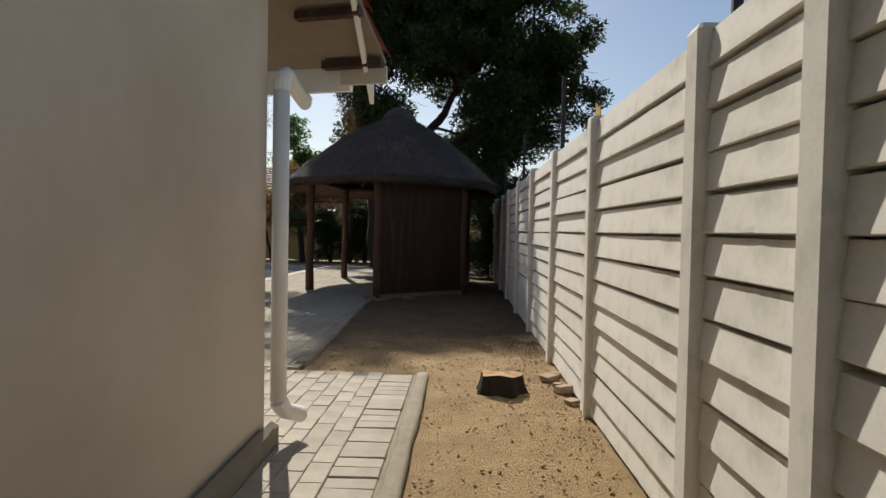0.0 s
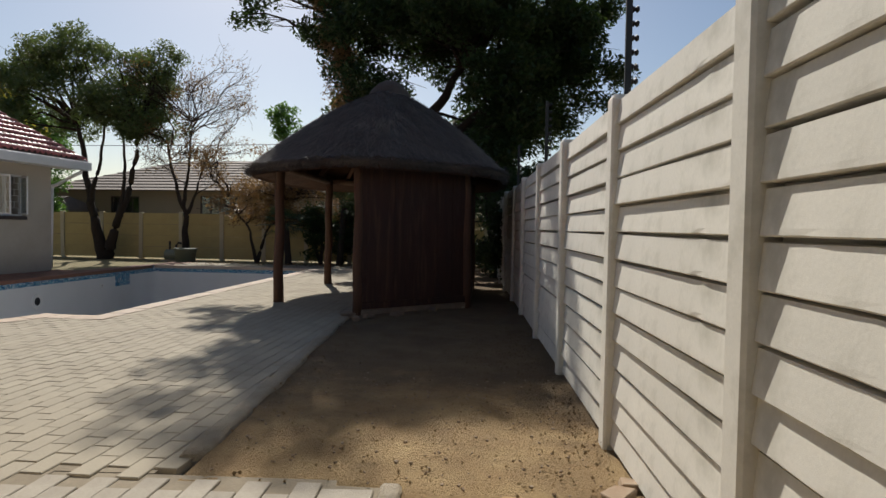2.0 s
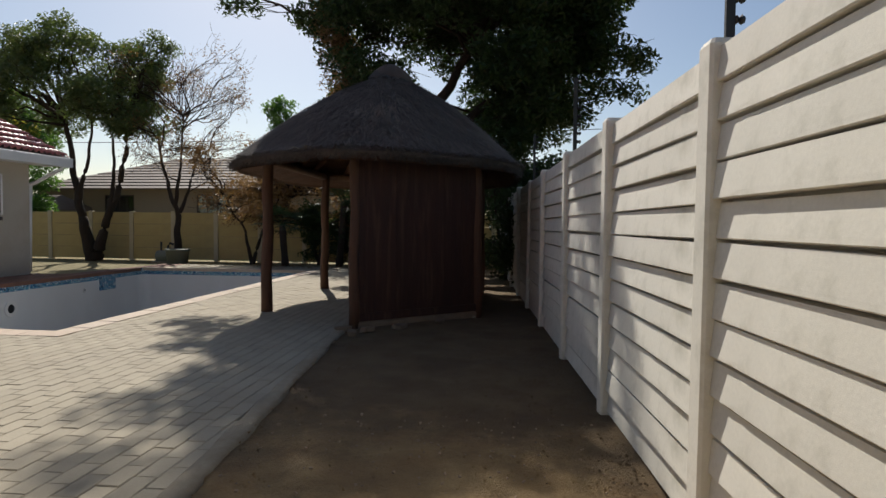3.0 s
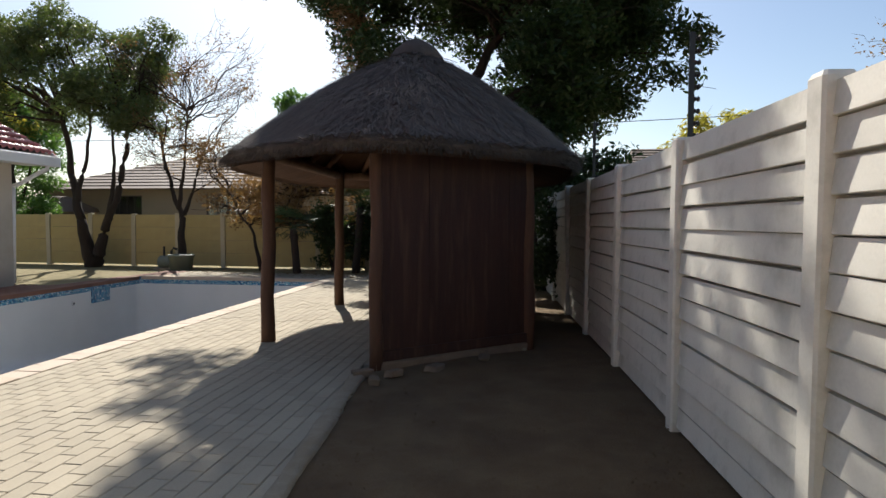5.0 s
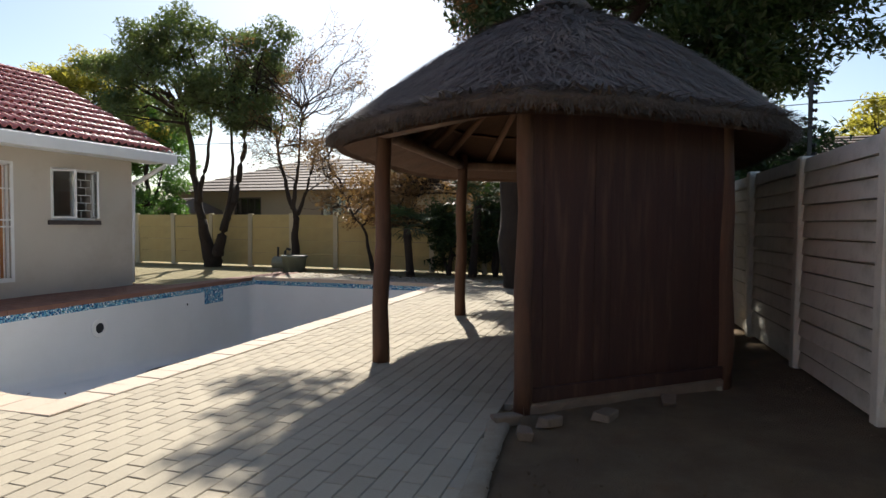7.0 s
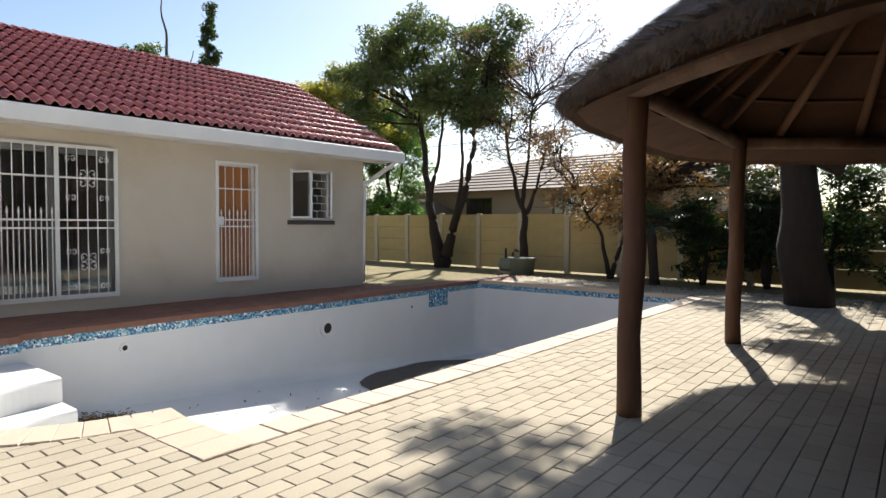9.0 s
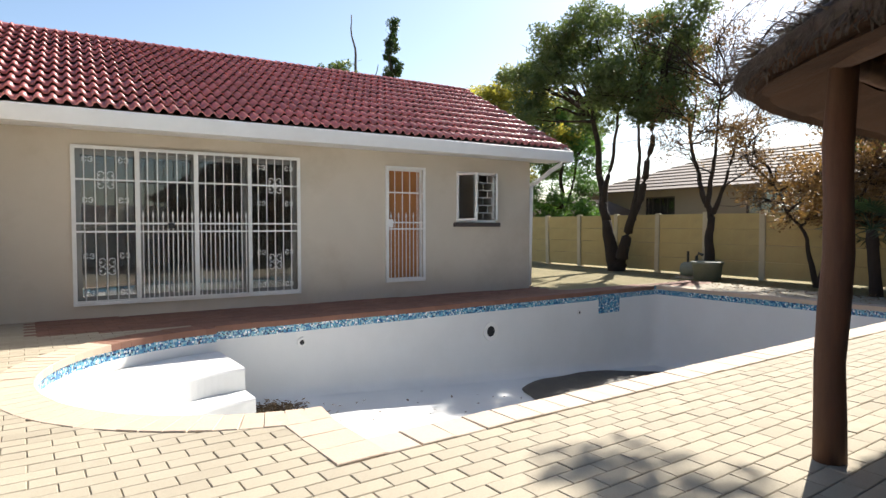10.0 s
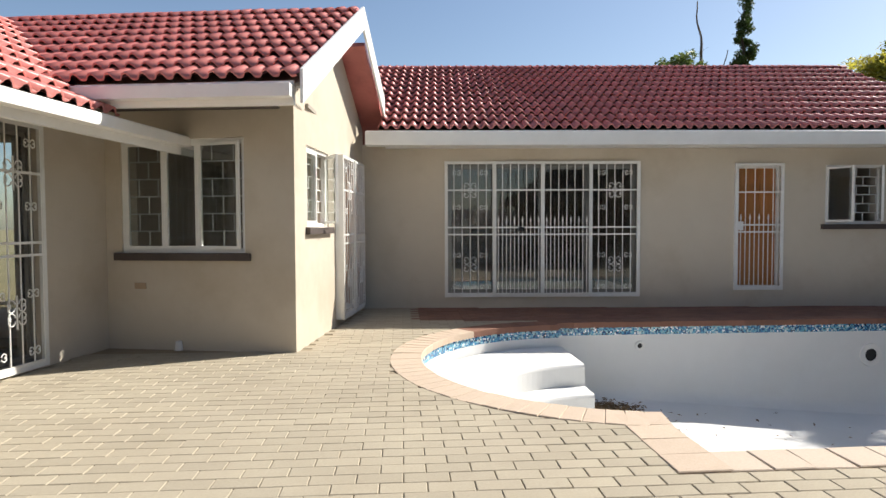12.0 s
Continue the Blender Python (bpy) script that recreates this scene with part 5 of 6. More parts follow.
tree("dry_shrub", (-7.9, 20.1, 0), [([(0, 0, -0.1), (-0.2, 0, 0.9), (-0.9, 0, 2.0)], 0.05, 0.02), ([(0, 0, -0.1), (0.3, 0, 0.9), (0.9, 0, 2.1)], 0.05, 0.02)], cl, LEAF_DRY, BARK, "tangled brown dry shrub leaning over the fence", 6, 18000, 0.05, 0.007, 10)

# the great dark tree behind the shelter
cl = []
for k in range(54):
    a = rnd.uniform(0, 6.28)
    r = math.sqrt(rnd.random())
    x, y = 2.1 + 3.5 * r * math.cos(a), 0.4 + 2.4 * r * math.sin(a)
    z = 6.3 + rnd.uniform(-2.1, 2.6) - 0.25 * abs(x - 2.1)
    cl.append(((x, y, z), (0.95, 0.9, 0.7)))
for k in range(9):
    cl.append(((3.6 + rnd.gauss(0, 0.5), -0.3 + rnd.gauss(0, 0.8), 3.7 + rnd.uniform(-0.9, 1.2)), (0.7, 0.7, 0.6)))
for k in range(30):
    cl.append(((rnd.uniform(-2.6, 0.0), rnd.uniform(-2.4, 1.6), rnd.uniform(7.8, 9.0)), (0.62, 0.6, 0.4)))
rnd3 = random.Random(91)
for k in range(26):
    cl.append(((rnd3.uniform(-2.2, -0.8), rnd3.uniform(-1.2, 0.9), rnd3.uniform(7.6, 9.9)), (0.6, 0.6, 0.42)))
for k in range(16):
    cl.append(((rnd3.uniform(0.0, 2.2), rnd3.uniform(-1.0, 1.0), rnd3.uniform(5.8, 7.8)), (0.7, 0.65, 0.5)))
for k in range(15):
    cl.append(((rnd.uniform(1.2, 3.8), rnd.uniform(0.6, 2.8), rnd.uniform(2.7, 4.4)), (0.7, 0.6, 0.5)))
for c in ((-2.6, -1.0, 6.7), (-2.0, -0.8, 7.0), (-3.0, -1.1, 6.2), (-2.7, -1.0, 6.9), (-1.9, 0.0, 7.4), (-1.4, 0.2, 6.6), (-1.6, -0.4, 7.0), (-1.2, 0.0, 5.9)):
    cl.append((c, (0.55, 0.45, 0.36)))
tree("large_tree", (-3.5, 17.6, 0), [([(0, 0, -0.1), (-0.2, 0, 2.4), (-0.7, 0, 4.6), (-1.2, 0.2, 7.5), (-1.4, 0.2, 9.5)], 0.25, 0.12), ([(0.1, 0, 2.0), (1.0, 0.2, 3.6), (2.3, 0.3, 5.4)], 0.2, 0.08), ([(0.3, 0.1, 2.2), (1.8, 0.1, 3.3), (3.4, 0.0, 4.6)], 0.16, 0.06)],
     cl, LEAF_BIG, BARK, "large dark evergreen tree towering behind the shelter", 8, 190000, 0.075, 0.012, 6)
# a rust-brown creeper climbs its trunk
rnd2 = random.Random(77)
cr = Shape()
for k in range(40):
    z = 2.6 + 4.6 * k / 39
    x = -3.75 - (0.20 * max(z - 2.4, 0)) + rnd2.gauss(0, 0.10)
    leaf_cloud(cr, rnd2, (x, 17.15 + rnd2.gauss(0, 0.1), z), (0.46, 0.4, 0.3), 230, 0.04, 0.25)
tagged(part("creeper", cr, LEAF_DRY), "rust-brown dry creeper hanging on the large tree's trunk", "creeper", kind="stuff")


# ---- palms, shrubs and pots along the far fence ----
def fan_palm(name, base, height, seed, fronds, label, lean=(0.1, 0.0), reach=0.75):
    rnd = random.Random(seed)
    t = thing(name, label, "palm", pose(*base))
    s = Shape()
    pts = [(lean[0] * k / 6, lean[1] * k / 6, height * k / 6 - 0.05) for k in range(7)]
    s.tube(pts, [0.11, 0.10, 0.09, 0.095, 0.09, 0.10, 0.08], 10)
    part("trunk", s, BARK, t, soft=True)
    top = Vector(pts[-1])
    for k in range(fronds):
        a = 2 * math.pi * k / fronds + rnd.uniform(-0.2, 0.2)
        up = rnd.uniform(-0.5, 1.0)
        d = Vector((math.cos(a), math.sin(a), up)).normalized()
        fr = Shape()
        stem = reach * rnd.uniform(0.5, 0.8)
        e = top + d * stem
        fr.tube([top, top + d * stem * 0.5 + Vector((0, 0, 0.03)), e], [0.012, 0.009, 0.007], 5)
        side = d.cross(Vector((0, 0, 1))).normalized()
        upn = side.cross(d).normalized()
        for j in range(16):
            ang = (j / 15 - 0.5) * 3.6
            dirn = (d * math.cos(ang) + side * math.sin(ang) + upn * 0.15).normalized()
            l = reach * rnd.uniform(0.42, 0.62)
            w = dirn.cross(upn).normalized() * 0.017
            m_ = e + dirn * l * 0.55
            tip = e + dirn * l + Vector((0, 0, -0.10 * l - 0.06))
            fr.add([e, m_ - w, tip, m_ + w], [(0, 1, 2, 3)])
        part("frond", fr, LEAF_PALM, t)
    return t


fan_palm("fan_palm", (-6.45, 19.1, 0), 1.15, 11, 15, "low fan palm with dark pointed fronds beside the paving", (-0.1, 0.0))
fan_palm("fan_palm", (-5.2, 19.9, 0), 1.75, 12, 17, "taller fan palm with dark fronds in the shade", (0.15, 0.0), 0.85)
fan_palm("fan_palm", (-2.6, 19.9, 0), 1.9, 13, 15, "fan palm with dark fronds behind the large tree", (0.1, 0.0), 0.8)
rnd = random.Random(55)
for k, (x, y, h, w) in enumerate(((-5.9, 20.2, 1.5, 0.6), (-4.7, 20.2, 1.8, 0.7), (-3.6, 19.8, 2.0, 0.8), (-1.8, 19.8, 2.0, 0.8), (-0.5, 19.2, 2.2, 0.8), (-0.35, 16.6, 2.1, 0.55), (0.25, 17.6, 2.2, 0.6), (0.0, 15.3, 1.8, 0.4), (0.45, 14.9, 1.9, 0.35))):
    cl = [((rnd.gauss(0, w * 0.6), rnd.gauss(0, 0.2), 0.25 + rnd.random() * h), (0.36, 0.32, 0.30)) for _ in range(16)]
    tree("shrub", (x, y, 0), [([(0, 0, -0.05), (0.05, 0, h * 0.5), (0.1, 0, h)], 0.05, 0.015), ([(0, 0, -0.05), (-0.2, 0, h * 0.5), (-0.3, 0, h * 0.9)], 0.04, 0.012)], cl, LEAF_BIG, BARK, "dark tangled shrub in the shade by the fence", 60 + k, 5500, 0.055, 0.008, 4)

pot = thing("planter", "weathered grey-green tub by the fence", "planter", pose(-9.95, 19.6, -0.04))
ps = Shape()
pr = [(0.20, 0.0), (0.25, 0.02), (0.28, 0.36), (0.31, 0.37), (0.31, 0.42), (0.27, 0.43), (0.26, 0.30)]
pv, pf = [], []
for r, z in pr:
    pv += [(r * math.cos(2 * math.pi * k / 24) * 1.15, r * math.sin(2 * math.pi * k / 24), z) for k in range(24)]
for j in range(len(pr) - 1):
    pf += [(j * 24 + k, j * 24 + (k + 1) % 24, j * 24 + 24 + (k + 1) % 24, j * 24 + 24 + k) for k in range(24)]
pf += [tuple(range(23, -1, -1)), tuple((len(pr) - 1) * 24 + k for k in range(24))]
part("tub", mesh_from(pv, pf), PLASTIC, pot, soft=True)
pump = thing("pool_pump", "dark pool pump with a pipe beside the tub", "pump", pose(-10.5, 19.85, -0.04))
s = Shape()
s.tube([(-0.22, 0, 0.2), (0.22, 0, 0.2)], 0.17, 14)
part("motor", s, PLASTIC, pump)
s = Shape()
s.tube([(0.1, 0, 0.34), (0.1, 0, 0.5), (0.16, 0, 0.58), (0.26, 0, 0.55)], 0.035, 8)
part("pipe", s, BLACK, pump)
s = Shape()
s.tube([(-0.12, 0, 0.3), (-0.12, 0, 0.62)], 0.03, 8)
part("pipe", s, BLACK, pump)
part("base", Shape().box((-0.3, -0.2, -0.03), (0.3, 0.2, 0.05), None, 0.01), EDGING, pump)


# ---- stump, rubble and litter by the boundary wall ----
stump = thing("tree_stump", "freshly sawn tree stump with a pale ringed top", "stump", pose(0.425, 4.64, 0, -3, 0, 0))
sv, sf = [], []
levels = [(-0.03, 0.165), (0.02, 0.148), (0.06, 0.134), (0.10, 0.127), (0.118, 0.125)]
for z, r in levels:
    for k in range(28):
        a = 2 * math.pi * k / 28
        rr = r * (1 + 0.10 * math.sin(a * 5 + 1) * (1.3 - z * 3) + 0.05 * noise.noise(Vector((math.cos(a) * 2, math.sin(a) * 2, z * 6))))
        sv.append((rr * math.cos(a) * 1.1, rr * math.sin(a), z + (0.008 * math.sin(a * 3) if z > 0.11 else 0)))
for j in range(len(levels) - 1):
    sf += [(j * 28 + k, j * 28 + (k + 1) % 28, j * 28 + 28 + (k + 1) % 28, j * 28 + 28 + k) for k in range(28)]
part("bark", mesh_from(sv, sf), BARK, stump, "dark rough bark", soft=True)
tv = [(x * 0.985, y * 0.985, z + 0.0015) for x, y, z in sv[-28:]]
tv2 = [(x * 0.5, y * 0.5, z + 0.004) for x, y, z in sv[-28:]]
part("cut_face", mesh_from(tv + tv2, [(k, (k + 1) % 28, 28 + (k + 1) % 28, 28 + k) for k in range(28)] + [tuple(28 + k for k in range(28))]), STUMP_TOP, stump, "pale orange sawn wood")


def rubble_piece(x, y, sx, sy, sz, turn, seed, label, mat=RUBBLE, name="broken_brick"):
    rnd = random.Random(seed)
    bm = bmesh.new()
    bmesh.ops.create_cube(bm, size=1.0)
    for v in bm.verts:
        v.co = Vector((v.co.x * sx, v.co.y * sy, v.co.z * sz)) + Vector((rnd.gauss(0, 0.1) * sx, rnd.gauss(0, 0.1) * sy, rnd.gauss(0, 0.08) * sz))
    bmesh.ops.bevel(bm, geom=list(bm.edges), offset=min(sx, sy, sz) * 0.12, segments=1, affect="EDGES")
    me = bpy.data.meshes.new(name)
    bm.to_mesh(me)
    bm.free()
    ob = part(name, me, mat)
    ob.matrix_world = pose(x, y, sz * 0.42 - 0.01, rnd.uniform(-6, 6), rnd.uniform(-6, 6), turn)
    return tagged(ob, label, "brick", group="rubble by the wall")


for k, (x, y, sx, sy, sz, a) in enumerate(((0.50, 5.05, 0.20, 0.10, 0.07, 60), (0.57, 5.2, 0.12, 0.09, 0.05, 10), (0.60, 4.72, 0.18, 0.11, 0.09, 20), (0.55, 4.9, 0.09, 0.07, 0.04, 80), (0.62, 4.45, 0.12, 0.08, 0.05, 130))):
    rubble_piece(x + 0.27, y, sx * 0.8, sy * 0.8, sz * 0.65, a, 100 + k, "broken brick lying in the soil by the boundary wall")
for k, (x, y, sx, sy, sz) in enumerate(((-1.98, 9.68, 0.16, 0.10, 0.06), (-1.72, 9.76, 0.14, 0.09, 0.06), (-1.42, 10.02, 0.2, 0.09, 0.05), (-1.05, 10.5, 0.18, 0.09, 0.045), (-1.82, 9.5, 0.10, 0.08, 0.05))):
    rubble_piece(x + 0.17, y, sx, sy, sz, 40 + 17 * k, 200 + k, "lump of broken mortar at the shelter's foot", FOOTING, "mortar_lump")

rnd = random.Random(71)
chips = Shape()
for _ in range(450):
    u, v0 = rnd.uniform(-0.95, 1.32), rnd.uniform(1.2, 13.0)
    if rnd.random() < 0.55:
        u = 1.36 - abs(rnd.gauss(0, 0.3))
    p = bound(u, v0)
    if under_path(p) or p.x < deck_edge(p.y) + 0.08 or in_shelter(p.x, p.y):
        continue
    l = 0.003 + 0.010 * rnd.random() ** 2
    m = pose(p.x, p.y, 0.004 + rnd.random() * 0.012, rnd.uniform(-40, 40), rnd.uniform(-40, 40), rnd.uniform(0, 360))
    if rnd.random() < 0.5:
        chips.add([(-l, 0, 0), (0, -l * 0.4, 0.003), (l, 0, 0), (0, l * 0.4, 0.003)], [(0, 1, 2, 3)], m)
    else:
        chips.box((-l * 0.6, -l * 0.4, -l * 0.3), (l * 0.6, l * 0.4, l * 0.3), m)
clods = Shape()
for _ in range(5000):
    u, v0 = rnd.uniform(-0.9, 1.36), rnd.uniform(1.2, 9.5)
    if rnd.random() < 0.3:
        u = 1.38 - abs(rnd.gauss(0, 0.22))
    p = bound(u, v0)
    if under_path(p) or p.x < deck_edge(p.y) + 0.05 or in_shelter(p.x, p.y):
        continue
    l = 0.002 + 0.009 * rnd.random() ** 3
    e = [l * rnd.uniform(0.7, 1.3) for _ in range(6)]
    clods.add([(e[0], 0, 0), (0, e[1], 0), (-e[2], 0, 0), (0, -e[3], 0), (0, 0, e[4] * 0.8), (0, 0, -e[5])], [(0, 1, 4), (1, 2, 4), (2, 3, 4), (3, 0, 4), (1, 0, 5), (2, 1, 5), (3, 2, 5), (0, 3, 5)], pose(p.x, p.y, rnd.uniform(-0.006, 0.008), 0, 0, rnd.uniform(0, 360)))
solid("clods", clods, SOIL, "loose crumbs of sandy earth lying on the soil", "soil", kind="stuff")
solid("litter", chips, LEAVES_DEAD, "brown leaf scraps and wood chips on the soil", "leaf litter", kind="stuff")
pale = Shape()
for _ in range(700):
    u, v0 = rnd.uniform(-0.9, 1.32), rnd.uniform(1.2, 7.0)
    p = bound(u, v0)
    if under_path(p) or p.x < deck_edge(p.y) + 0.08 or in_shelter(p.x, p.y):
        continue
    l = rnd.uniform(0.004, 0.012)
    pale.box((-l * 0.7, -l * 0.5, -l * 0.4), (l * 0.7, l * 0.5, l * 0.4), pose(p.x, p.y, 0.004, rnd.uniform(-30, 30), rnd.uniform(-30, 30), rnd.uniform(0, 360)))
solid("gravel", pale, RUBBLE, "small pale stones scattered on the soil", "gravel", kind="stuff")
leaf_litter("leaf_pile", tuple((POOL_M @ Vector((-1.35, 0.75, 0))).xy), 0.16, 0.22, 900, 0.03, 5, LEAVES_DEAD, "heap of dead leaves beside the pool steps", pool_floor_z)
leaf_litter("leaf_scatter", tuple((POOL_M @ Vector((-0.8, 2.4, 0))).xy), 0.7, 1.2, 45, 0.03, 6, LEAVES_DEAD, "few dead leaves on the pool floor", pool_floor_z)
leaf_litter("fallen_leaves", (-5.5, 18.6), 2.6, 0.5, 900, 0.03, 7, LEAVES_DEAD, "dead leaves blown under the trees", lambda x, y: 0.004)
pud = Shape()
pn = 40
ring_p = []
for k in range(pn):
    a = 2 * math.pi * k / pn
    ru, rv = 1.45, 2.2
    q = (-0.3 + ru * math.cos(a) * (1 + 0.1 * noise.noise(Vector((math.cos(a) * 2, math.sin(a) * 2, 1)))), 6.25 + rv * math.sin(a) * (1 + 0.12 * noise.noise(Vector((math.cos(a) * 2, math.sin(a) * 2, 4)))))
    ring_p.append((max(q[0], POOL_U0 + 0.12), min(q[1], POOL_V1 - 0.12)))
sludge = Shape()
sludge.add([(*q, floor_depth(q[1]) + 0.006) for q in ring_p] + [(-0.4 + (q[0] + 0.4) * 0.5, 6.0 + (q[1] - 6.0) * 0.5, floor_depth(6.0 + (q[1] - 6.0) * 0.5) + 0.02) for q in ring_p],
           [(k, (k + 1) % pn, pn + (k + 1) % pn, pn + k) for k in range(pn)] + [tuple(pn + k for k in range(pn))])
SLUDGE = material("sludge", (0.075, 0.06, 0.045), (0.05, 0.042, 0.032), scale=5, fine=50, rough=0.6, bump=0.6, stain=(0.11, 0.09, 0.06), stain_scale=4)
sl_ob = part("sludge", sludge, SLUDGE)
sl_ob.matrix_world = POOL_M
tagged(sl_ob, "dark drying sludge and leaves in the pool's deep end", "sludge", kind="stuff")


# ---- electric fence and sign on the boundary wall ----
def fence_pole(v0, label):
    p = bound(1.47, v0)
    t = thing("electric_fence_pole", label, "fence pole", pose(p.x, p.y, 0, 0, 0, 6.06), group="electric fence poles")
    part("bar", Shape().box((-0.016, -0.008, 1.55), (0.016, 0.008, 2.42), None, 0.003), BLACK, t)
    for k in range(9):
        z = 1.80 + k * 0.073
        s = Shape()
        s.tube([(0.014, 0, z), (0.022, 0, z), (0.03, 0, z), (0.04, 0, z), (0.05, 0, z)], [0.010, 0.017, 0.009, 0.018, 0.012], 10)
        part("insulator", s, BLACK, t)
    return t


for v0 in (2.4, 5.63, 8.73, 11.95, 15.2):
    fence_pole(v0, "black electric fence pole with bobbin insulators on the wall")
sp_ = bound(1.43, 4.13)
sign = thing("warning_sign", "small yellow warning sign standing on the boundary wall", "sign", pose(sp_.x, sp_.y, 1.735, 0, 0, 94))
ss_ = Shape()
ss_.add([(x, y, z) for y in (-0.0025, 0.0025) for x, z in ((-0.075, 0.0), (0.07, 0.01), (0.06, 0.07), (0.075, 0.16), (0.03, 0.125), (-0.03, 0.11), (-0.07, 0.115))],
        [(6, 5, 4, 3, 2, 1, 0), tuple(range(7, 14))] + [(k, (k + 1) % 7, 7 + (k + 1) % 7, 7 + k) for k in range(7)])
part("plate", ss_, SIGN, sign)
for k in range(3):
    part("mark", Shape().box((-0.04, -0.0045, 0.025 + k * 0.026), (0.035 - 0.012 * k, -0.003, 0.036 + k * 0.026)), BLACK, sign, "black bar of unreadable writing")


# ---- houses and trees beyond the fences ----
def far_house(name, x0, x1, y0, y1, eave, ridge_h, hip0, hip1, label, windows=()):
    h = thing(name, label, "house")
    part("wall", wall(wall(Shape(), line_frame((x1, y0), (x0, y0)) @ pose(0, -0.25, 0), x1 - x0, -0.1, eave, 0.25, [(x1 - b, x1 - a, c, d) for a, b, c, d in windows]), line_frame((x1, y1), (x1, y0)), y1 - y0, -0.1, eave, 0.25), FAR_WALL, h)
    ym = (y0 + y1) / 2
    o = 0.5
    n = 11
    a0, b0 = Vector((x0 - o, y0 - o, eave - 0.1)), Vector((x1 + o, y0 - o, eave - 0.1))
    a1, b1 = Vector((x0 - o + hip0, ym, ridge_h)), Vector((x1 + o - hip1, ym, ridge_h))
    for k in range(n):
        t0, t1 = k / n, (k + 1) / n + 0.01
        s = Shape()
        c = [a0.lerp(a1, t0), b0.lerp(b1, t0), b0.lerp(b1, t1), a0.lerp(a1, t1)]
        up = Vector((0, -0.012, 0.04))
        s.add([c[0] + up, c[1] + up, c[2], c[3], c[0] - up * 0.2, c[1] - up * 0.2], [(0, 1, 2, 3), (4, 5, 1, 0)])
        part("roof_course", s, FAR_TILE, h)
    ends = Shape()
    for p, q, r in (((x1 + o, y0 - o, eave - 0.1), (x1 + o, y1 + o, eave - 0.1), b1), ((x0 - o, y1 + o, eave - 0.1), (x0 - o, y0 - o, eave - 0.1), a1)):
        ends.add([p, q, r], [(0, 1, 2)])
    ends.add([(x1 + o, y1 + o, eave - 0.1), (x0 - o, y1 + o, eave - 0.1), a1, b1], [(0, 1, 2, 3)])
    part("roof_end", ends, FAR_TILE, h)
    for a, b, c, d in windows:
        w = part("window", frame_box(Shape(), a, b, c, d, 0.06, y0 + 0.02, y0 + 0.08), SILL_AND_SHADE, h, "dark framed window")
        part("pane", Shape().box((a + 0.06, y0 + 0.05, c + 0.06), (b - 0.06, y0 + 0.06, d - 0.06)), GLASS, w)
        k = (b - a) / 4
        for i in (1, 2, 3):
            part("bar", Shape().box((a + k * i - 0.02, y0 + 0.01, c + 0.06), (a + k * i + 0.02, y0 + 0.04, d - 0.06)), SILL_AND_SHADE, w)
    # no real room: a sheet behind each pane, its dark colour standing for unlit depth
    for a, b, c, d in windows:
        part("room", Shape().box((a - 0.1, y0 + 0.30, c - 0.1), (b + 0.1, y0 + 0.34, d + 0.1)), SILL_AND_SHADE, h)
    return h


far_house("neighbour_house", -23.0, -8.5, 29.0, 38.0, 2.75, 4.55, 5.0, 5.0, "brown neighbouring house with a broad banded tile roof", [(-14.9, -12.9, 1.3, 2.45), (-19.5, -18.0, 1.4, 2.4)])
far_house("neighbour_shed", -24.2, -20.6, 26.0, 29.0, 1.75, 2.3, 0.3, 0.3, "low lean-to shed roof behind the fence")
far_house("neighbour_cottage", 2.6, 7.5, 23.5, 28.5, 2.7, 3.75, 0.3, 0.3, "pale neighbouring cottage behind the boundary wall")


def round_crown(seed, rx, ry, z0, z1, n, size):
    r_ = random.Random(seed)
    out = []
    for _ in range(n):
        a, q = r_.uniform(0, 6.28), math.sqrt(r_.random())
        t = r_.random()
        wid = math.sin(math.pi * (0.15 + 0.8 * t))
        out.append(((rx * q * math.cos(a) * wid, ry * q * math.sin(a) * wid, z0 + (z1 - z0) * t), size))
    return out


def garden_tree(name, base, h, crown, leaf, label, seed, leaves, size, bark=BARK, trunk=0.16):
    return tree(name, base, [([(0, 0, -0.1), (0.1, 0, h * 0.35), (0.0, 0.1, h * 0.7)], trunk, trunk * 0.4), ([(0.05, 0, h * 0.25), (0.5, 0.2, h * 0.5), (0.8, 0.2, h * 0.75)], trunk * 0.5, trunk * 0.2)], crown, leaf, bark, label, seed, leaves, size, 0.01, 3)


garden_tree("garden_tree", (-23.2, 24.0, 0), 7.8, round_crown(1, 3.7, 2.2, 2.4, 7.6, 40, (0.95, 0.8, 0.65)), LEAF_YELLOW, "yellow-green tree beyond the house", 21, 30000, 0.09)
garden_tree("garden_tree", (-21.2, 25.6, 0), 5.4, round_crown(2, 2.1, 1.6, 1.2, 6.2, 24, (0.9, 0.8, 0.7)), LEAF_GREEN, "fresh green tree beyond the fence", 22, 26000, 0.08)
garden_tree("garden_tree", (-36.5, 21.3, 0), 10.4, round_crown(3, 1.9, 1.6, 7.6, 10.8, 10, (1.0, 0.9, 0.6)), LEAF_MID, "rounded green tree far behind the house", 23, 6000, 0.13)
cyp = [((0.12 * math.sin(k * 2.1), 0.12 * math.cos(k * 1.7), 4.0 + k * 0.62), (0.62 - 0.012 * abs(k - 6) ** 1.3, 0.6 - 0.012 * abs(k - 6) ** 1.3, 0.5)) for k in range(16)]
tree("cypress", (-35.2, 24.6, 0), [([(0, 0, -0.1), (0, 0, 7.0), (0, 0, 13.0)], 0.22, 0.04)], cyp, LEAF_BIG, BARK, "slender dark cypress far behind the house", 24, 9000, 0.12, 0.02, 3)
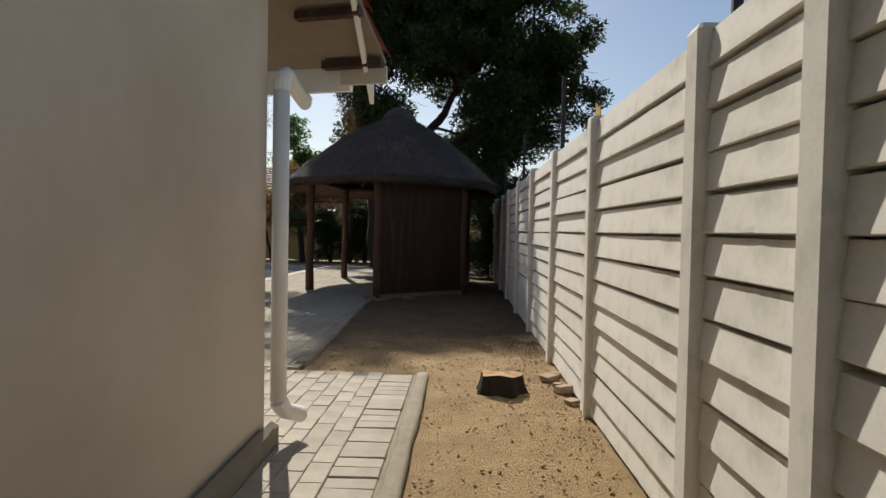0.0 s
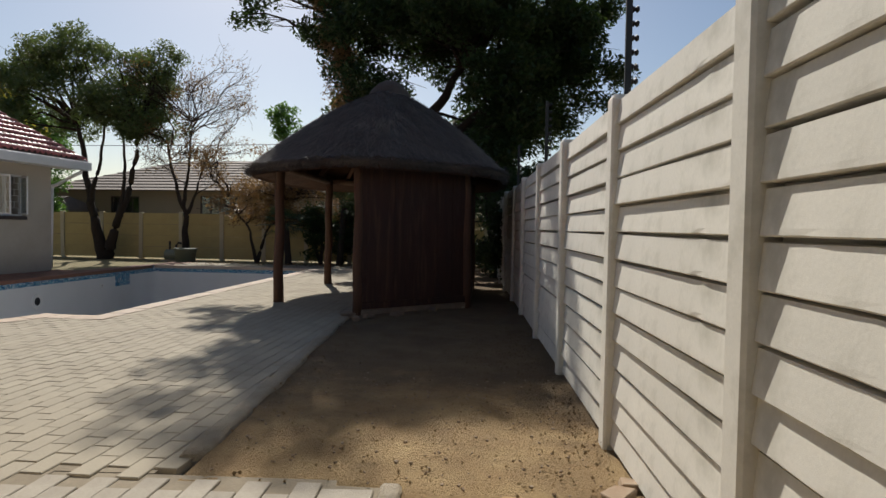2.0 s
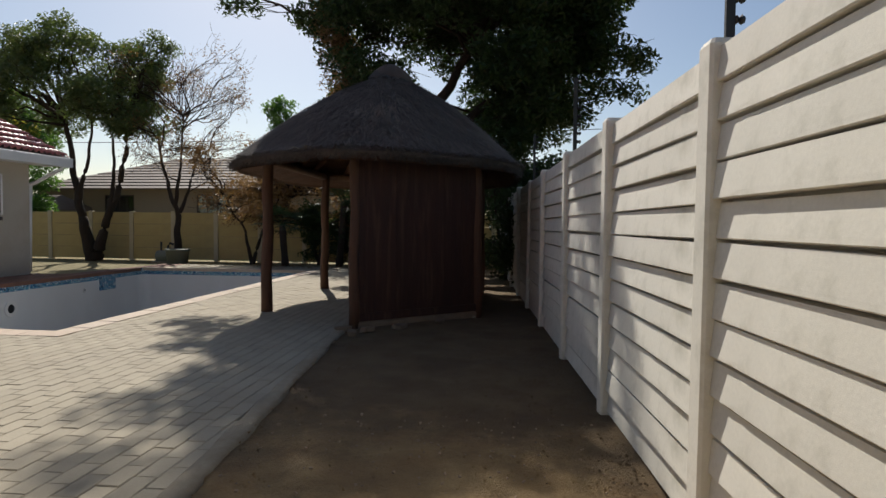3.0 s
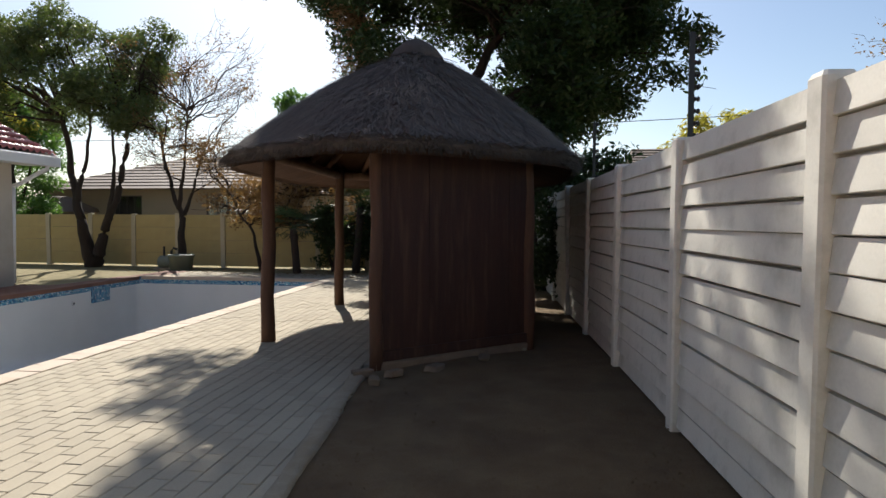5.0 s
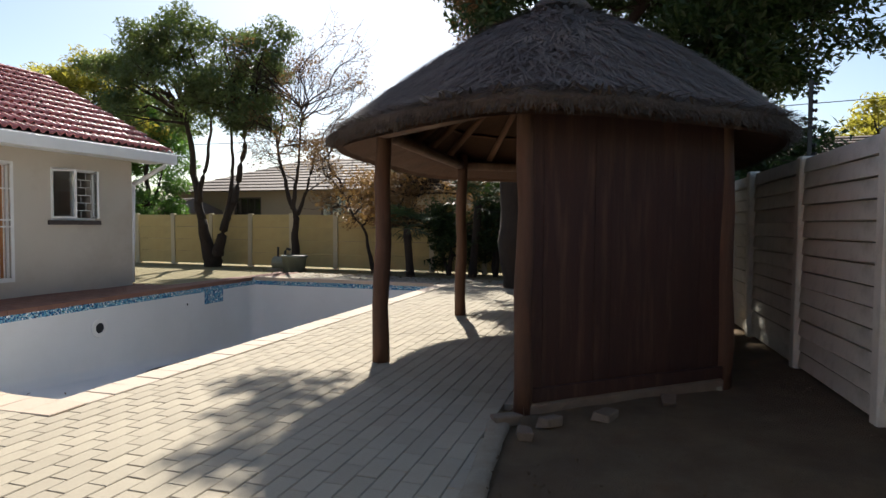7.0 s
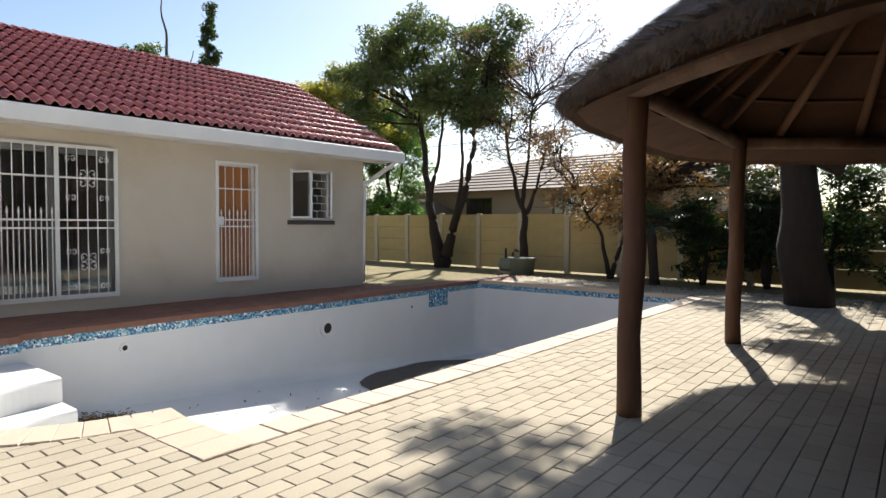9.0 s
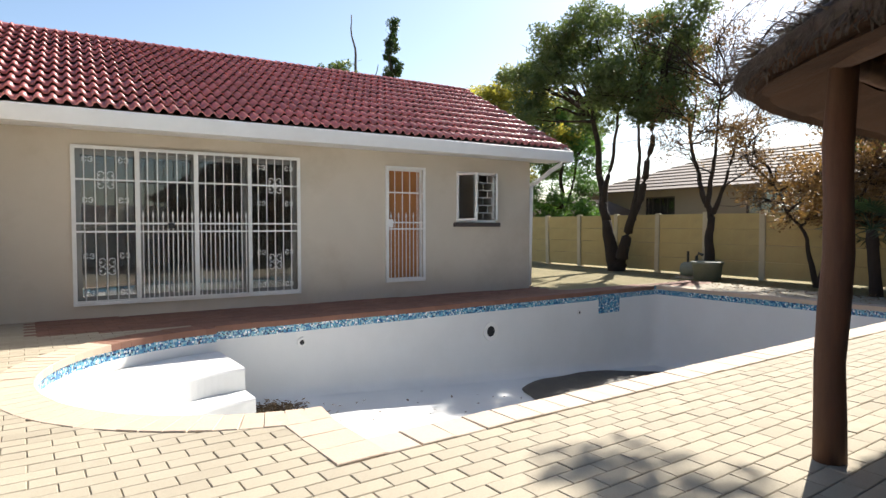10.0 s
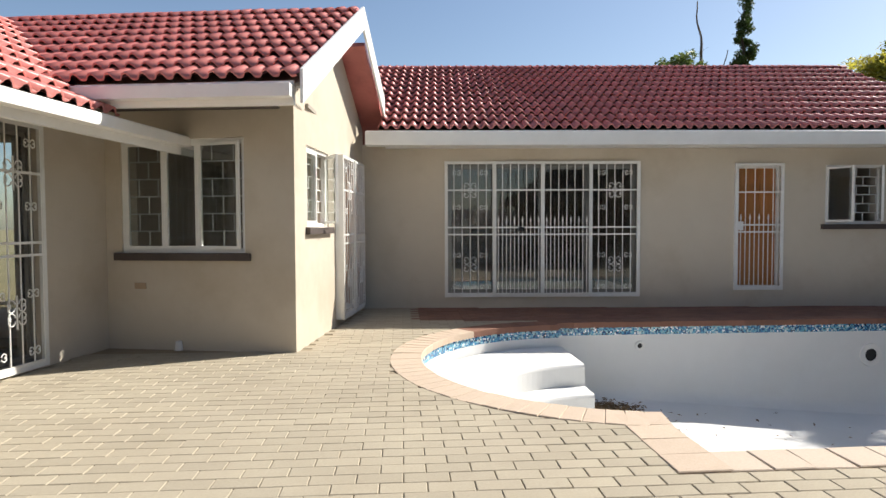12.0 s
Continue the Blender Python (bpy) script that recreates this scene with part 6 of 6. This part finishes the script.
tree("dead_tree", (-36.5, 23.2, 0), [([(0, 0, -0.1), (-0.1, 0, 7.0), (-0.9, 0, 11.0), (-1.5, 0, 14.6)], 0.2, 0.03), ([(-0.1, 0, 7.5), (1.4, 0, 9.2), (2.4, 0, 10.6)], 0.07, 0.02), ([(-0.1, 0, 8.0), (-2.4, 0, 9.6), (-3.0, 0, 10.9)], 0.06, 0.015)], [], LEAF_DRY, BARK_PALE, "bare dead tree with thin upright limbs", 25, 0, 0.1)
garden_tree("garden_tree", (5.6, 27.5, 0), 4.9, round_crown(5, 2.6, 1.8, 2.8, 4.9, 20, (0.7, 0.7, 0.45)), LEAF_YELLOW, "yellow-green tree beyond the boundary wall", 26, 11000, 0.09)
garden_tree("bare_tree", (10.6, 24.0, 0), 7.0, round_crown(6, 2.4, 2.0, 3.8, 7.4, 24, (0.8, 0.8, 0.6)), LEAF_DRY, "half-bare mauve-brown tree beyond the boundary wall", 27, 3800, 0.06, BARK_PALE)
garden_tree("garden_tree", (-8.6, 23.8, 0), 5.6, round_crown(7, 0.8, 0.7, 3.2, 5.2, 9, (0.5, 0.5, 0.45)), LEAF_GREEN, "small bright green tree behind the fence", 28, 5000, 0.08)
garden_tree("garden_tree", (-25.5, 19.6, 0), 6.0, round_crown(8, 2.2, 1.6, 2.4, 5.4, 14, (0.9, 0.8, 0.6)), LEAF_YELLOW, "olive-yellow tree beyond the house's end", 29, 8000, 0.10)
wire = Shape()
wire.tube([(-30 + 3.0 * k, 26.0 - 0.1 * k, 4.6 - 0.3 * math.sin(math.pi * k / 12)) for k in range(13)], 0.012, 5)
solid("overhead_wire", wire, BLACK, "thin black overhead cable beyond the fence", "cable", kind="")

# ---- the nearest pavers, one by one ----
for m in near_pavers:
    ob = new("paver", paver_me)
    ob.parent = deck
    ob.matrix_local = m
for m in path_pavers[-300:]:
    ob = new("paver", grey_me)
    ob.parent = path
    ob.matrix_local = m
rest = Shape()
for m in path_pavers[:-300]:
    rest.box((-PAVER_W / 2 + JOINT / 2, -PAVER_L / 2 + JOINT / 2, -0.05), (PAVER_W / 2 - JOINT / 2, PAVER_L / 2 - JOINT / 2, 0), m, 0.004)
if rest.v:
    tagged(part("paver_field", rest, PAVER_GREY, path), kind="stuff")
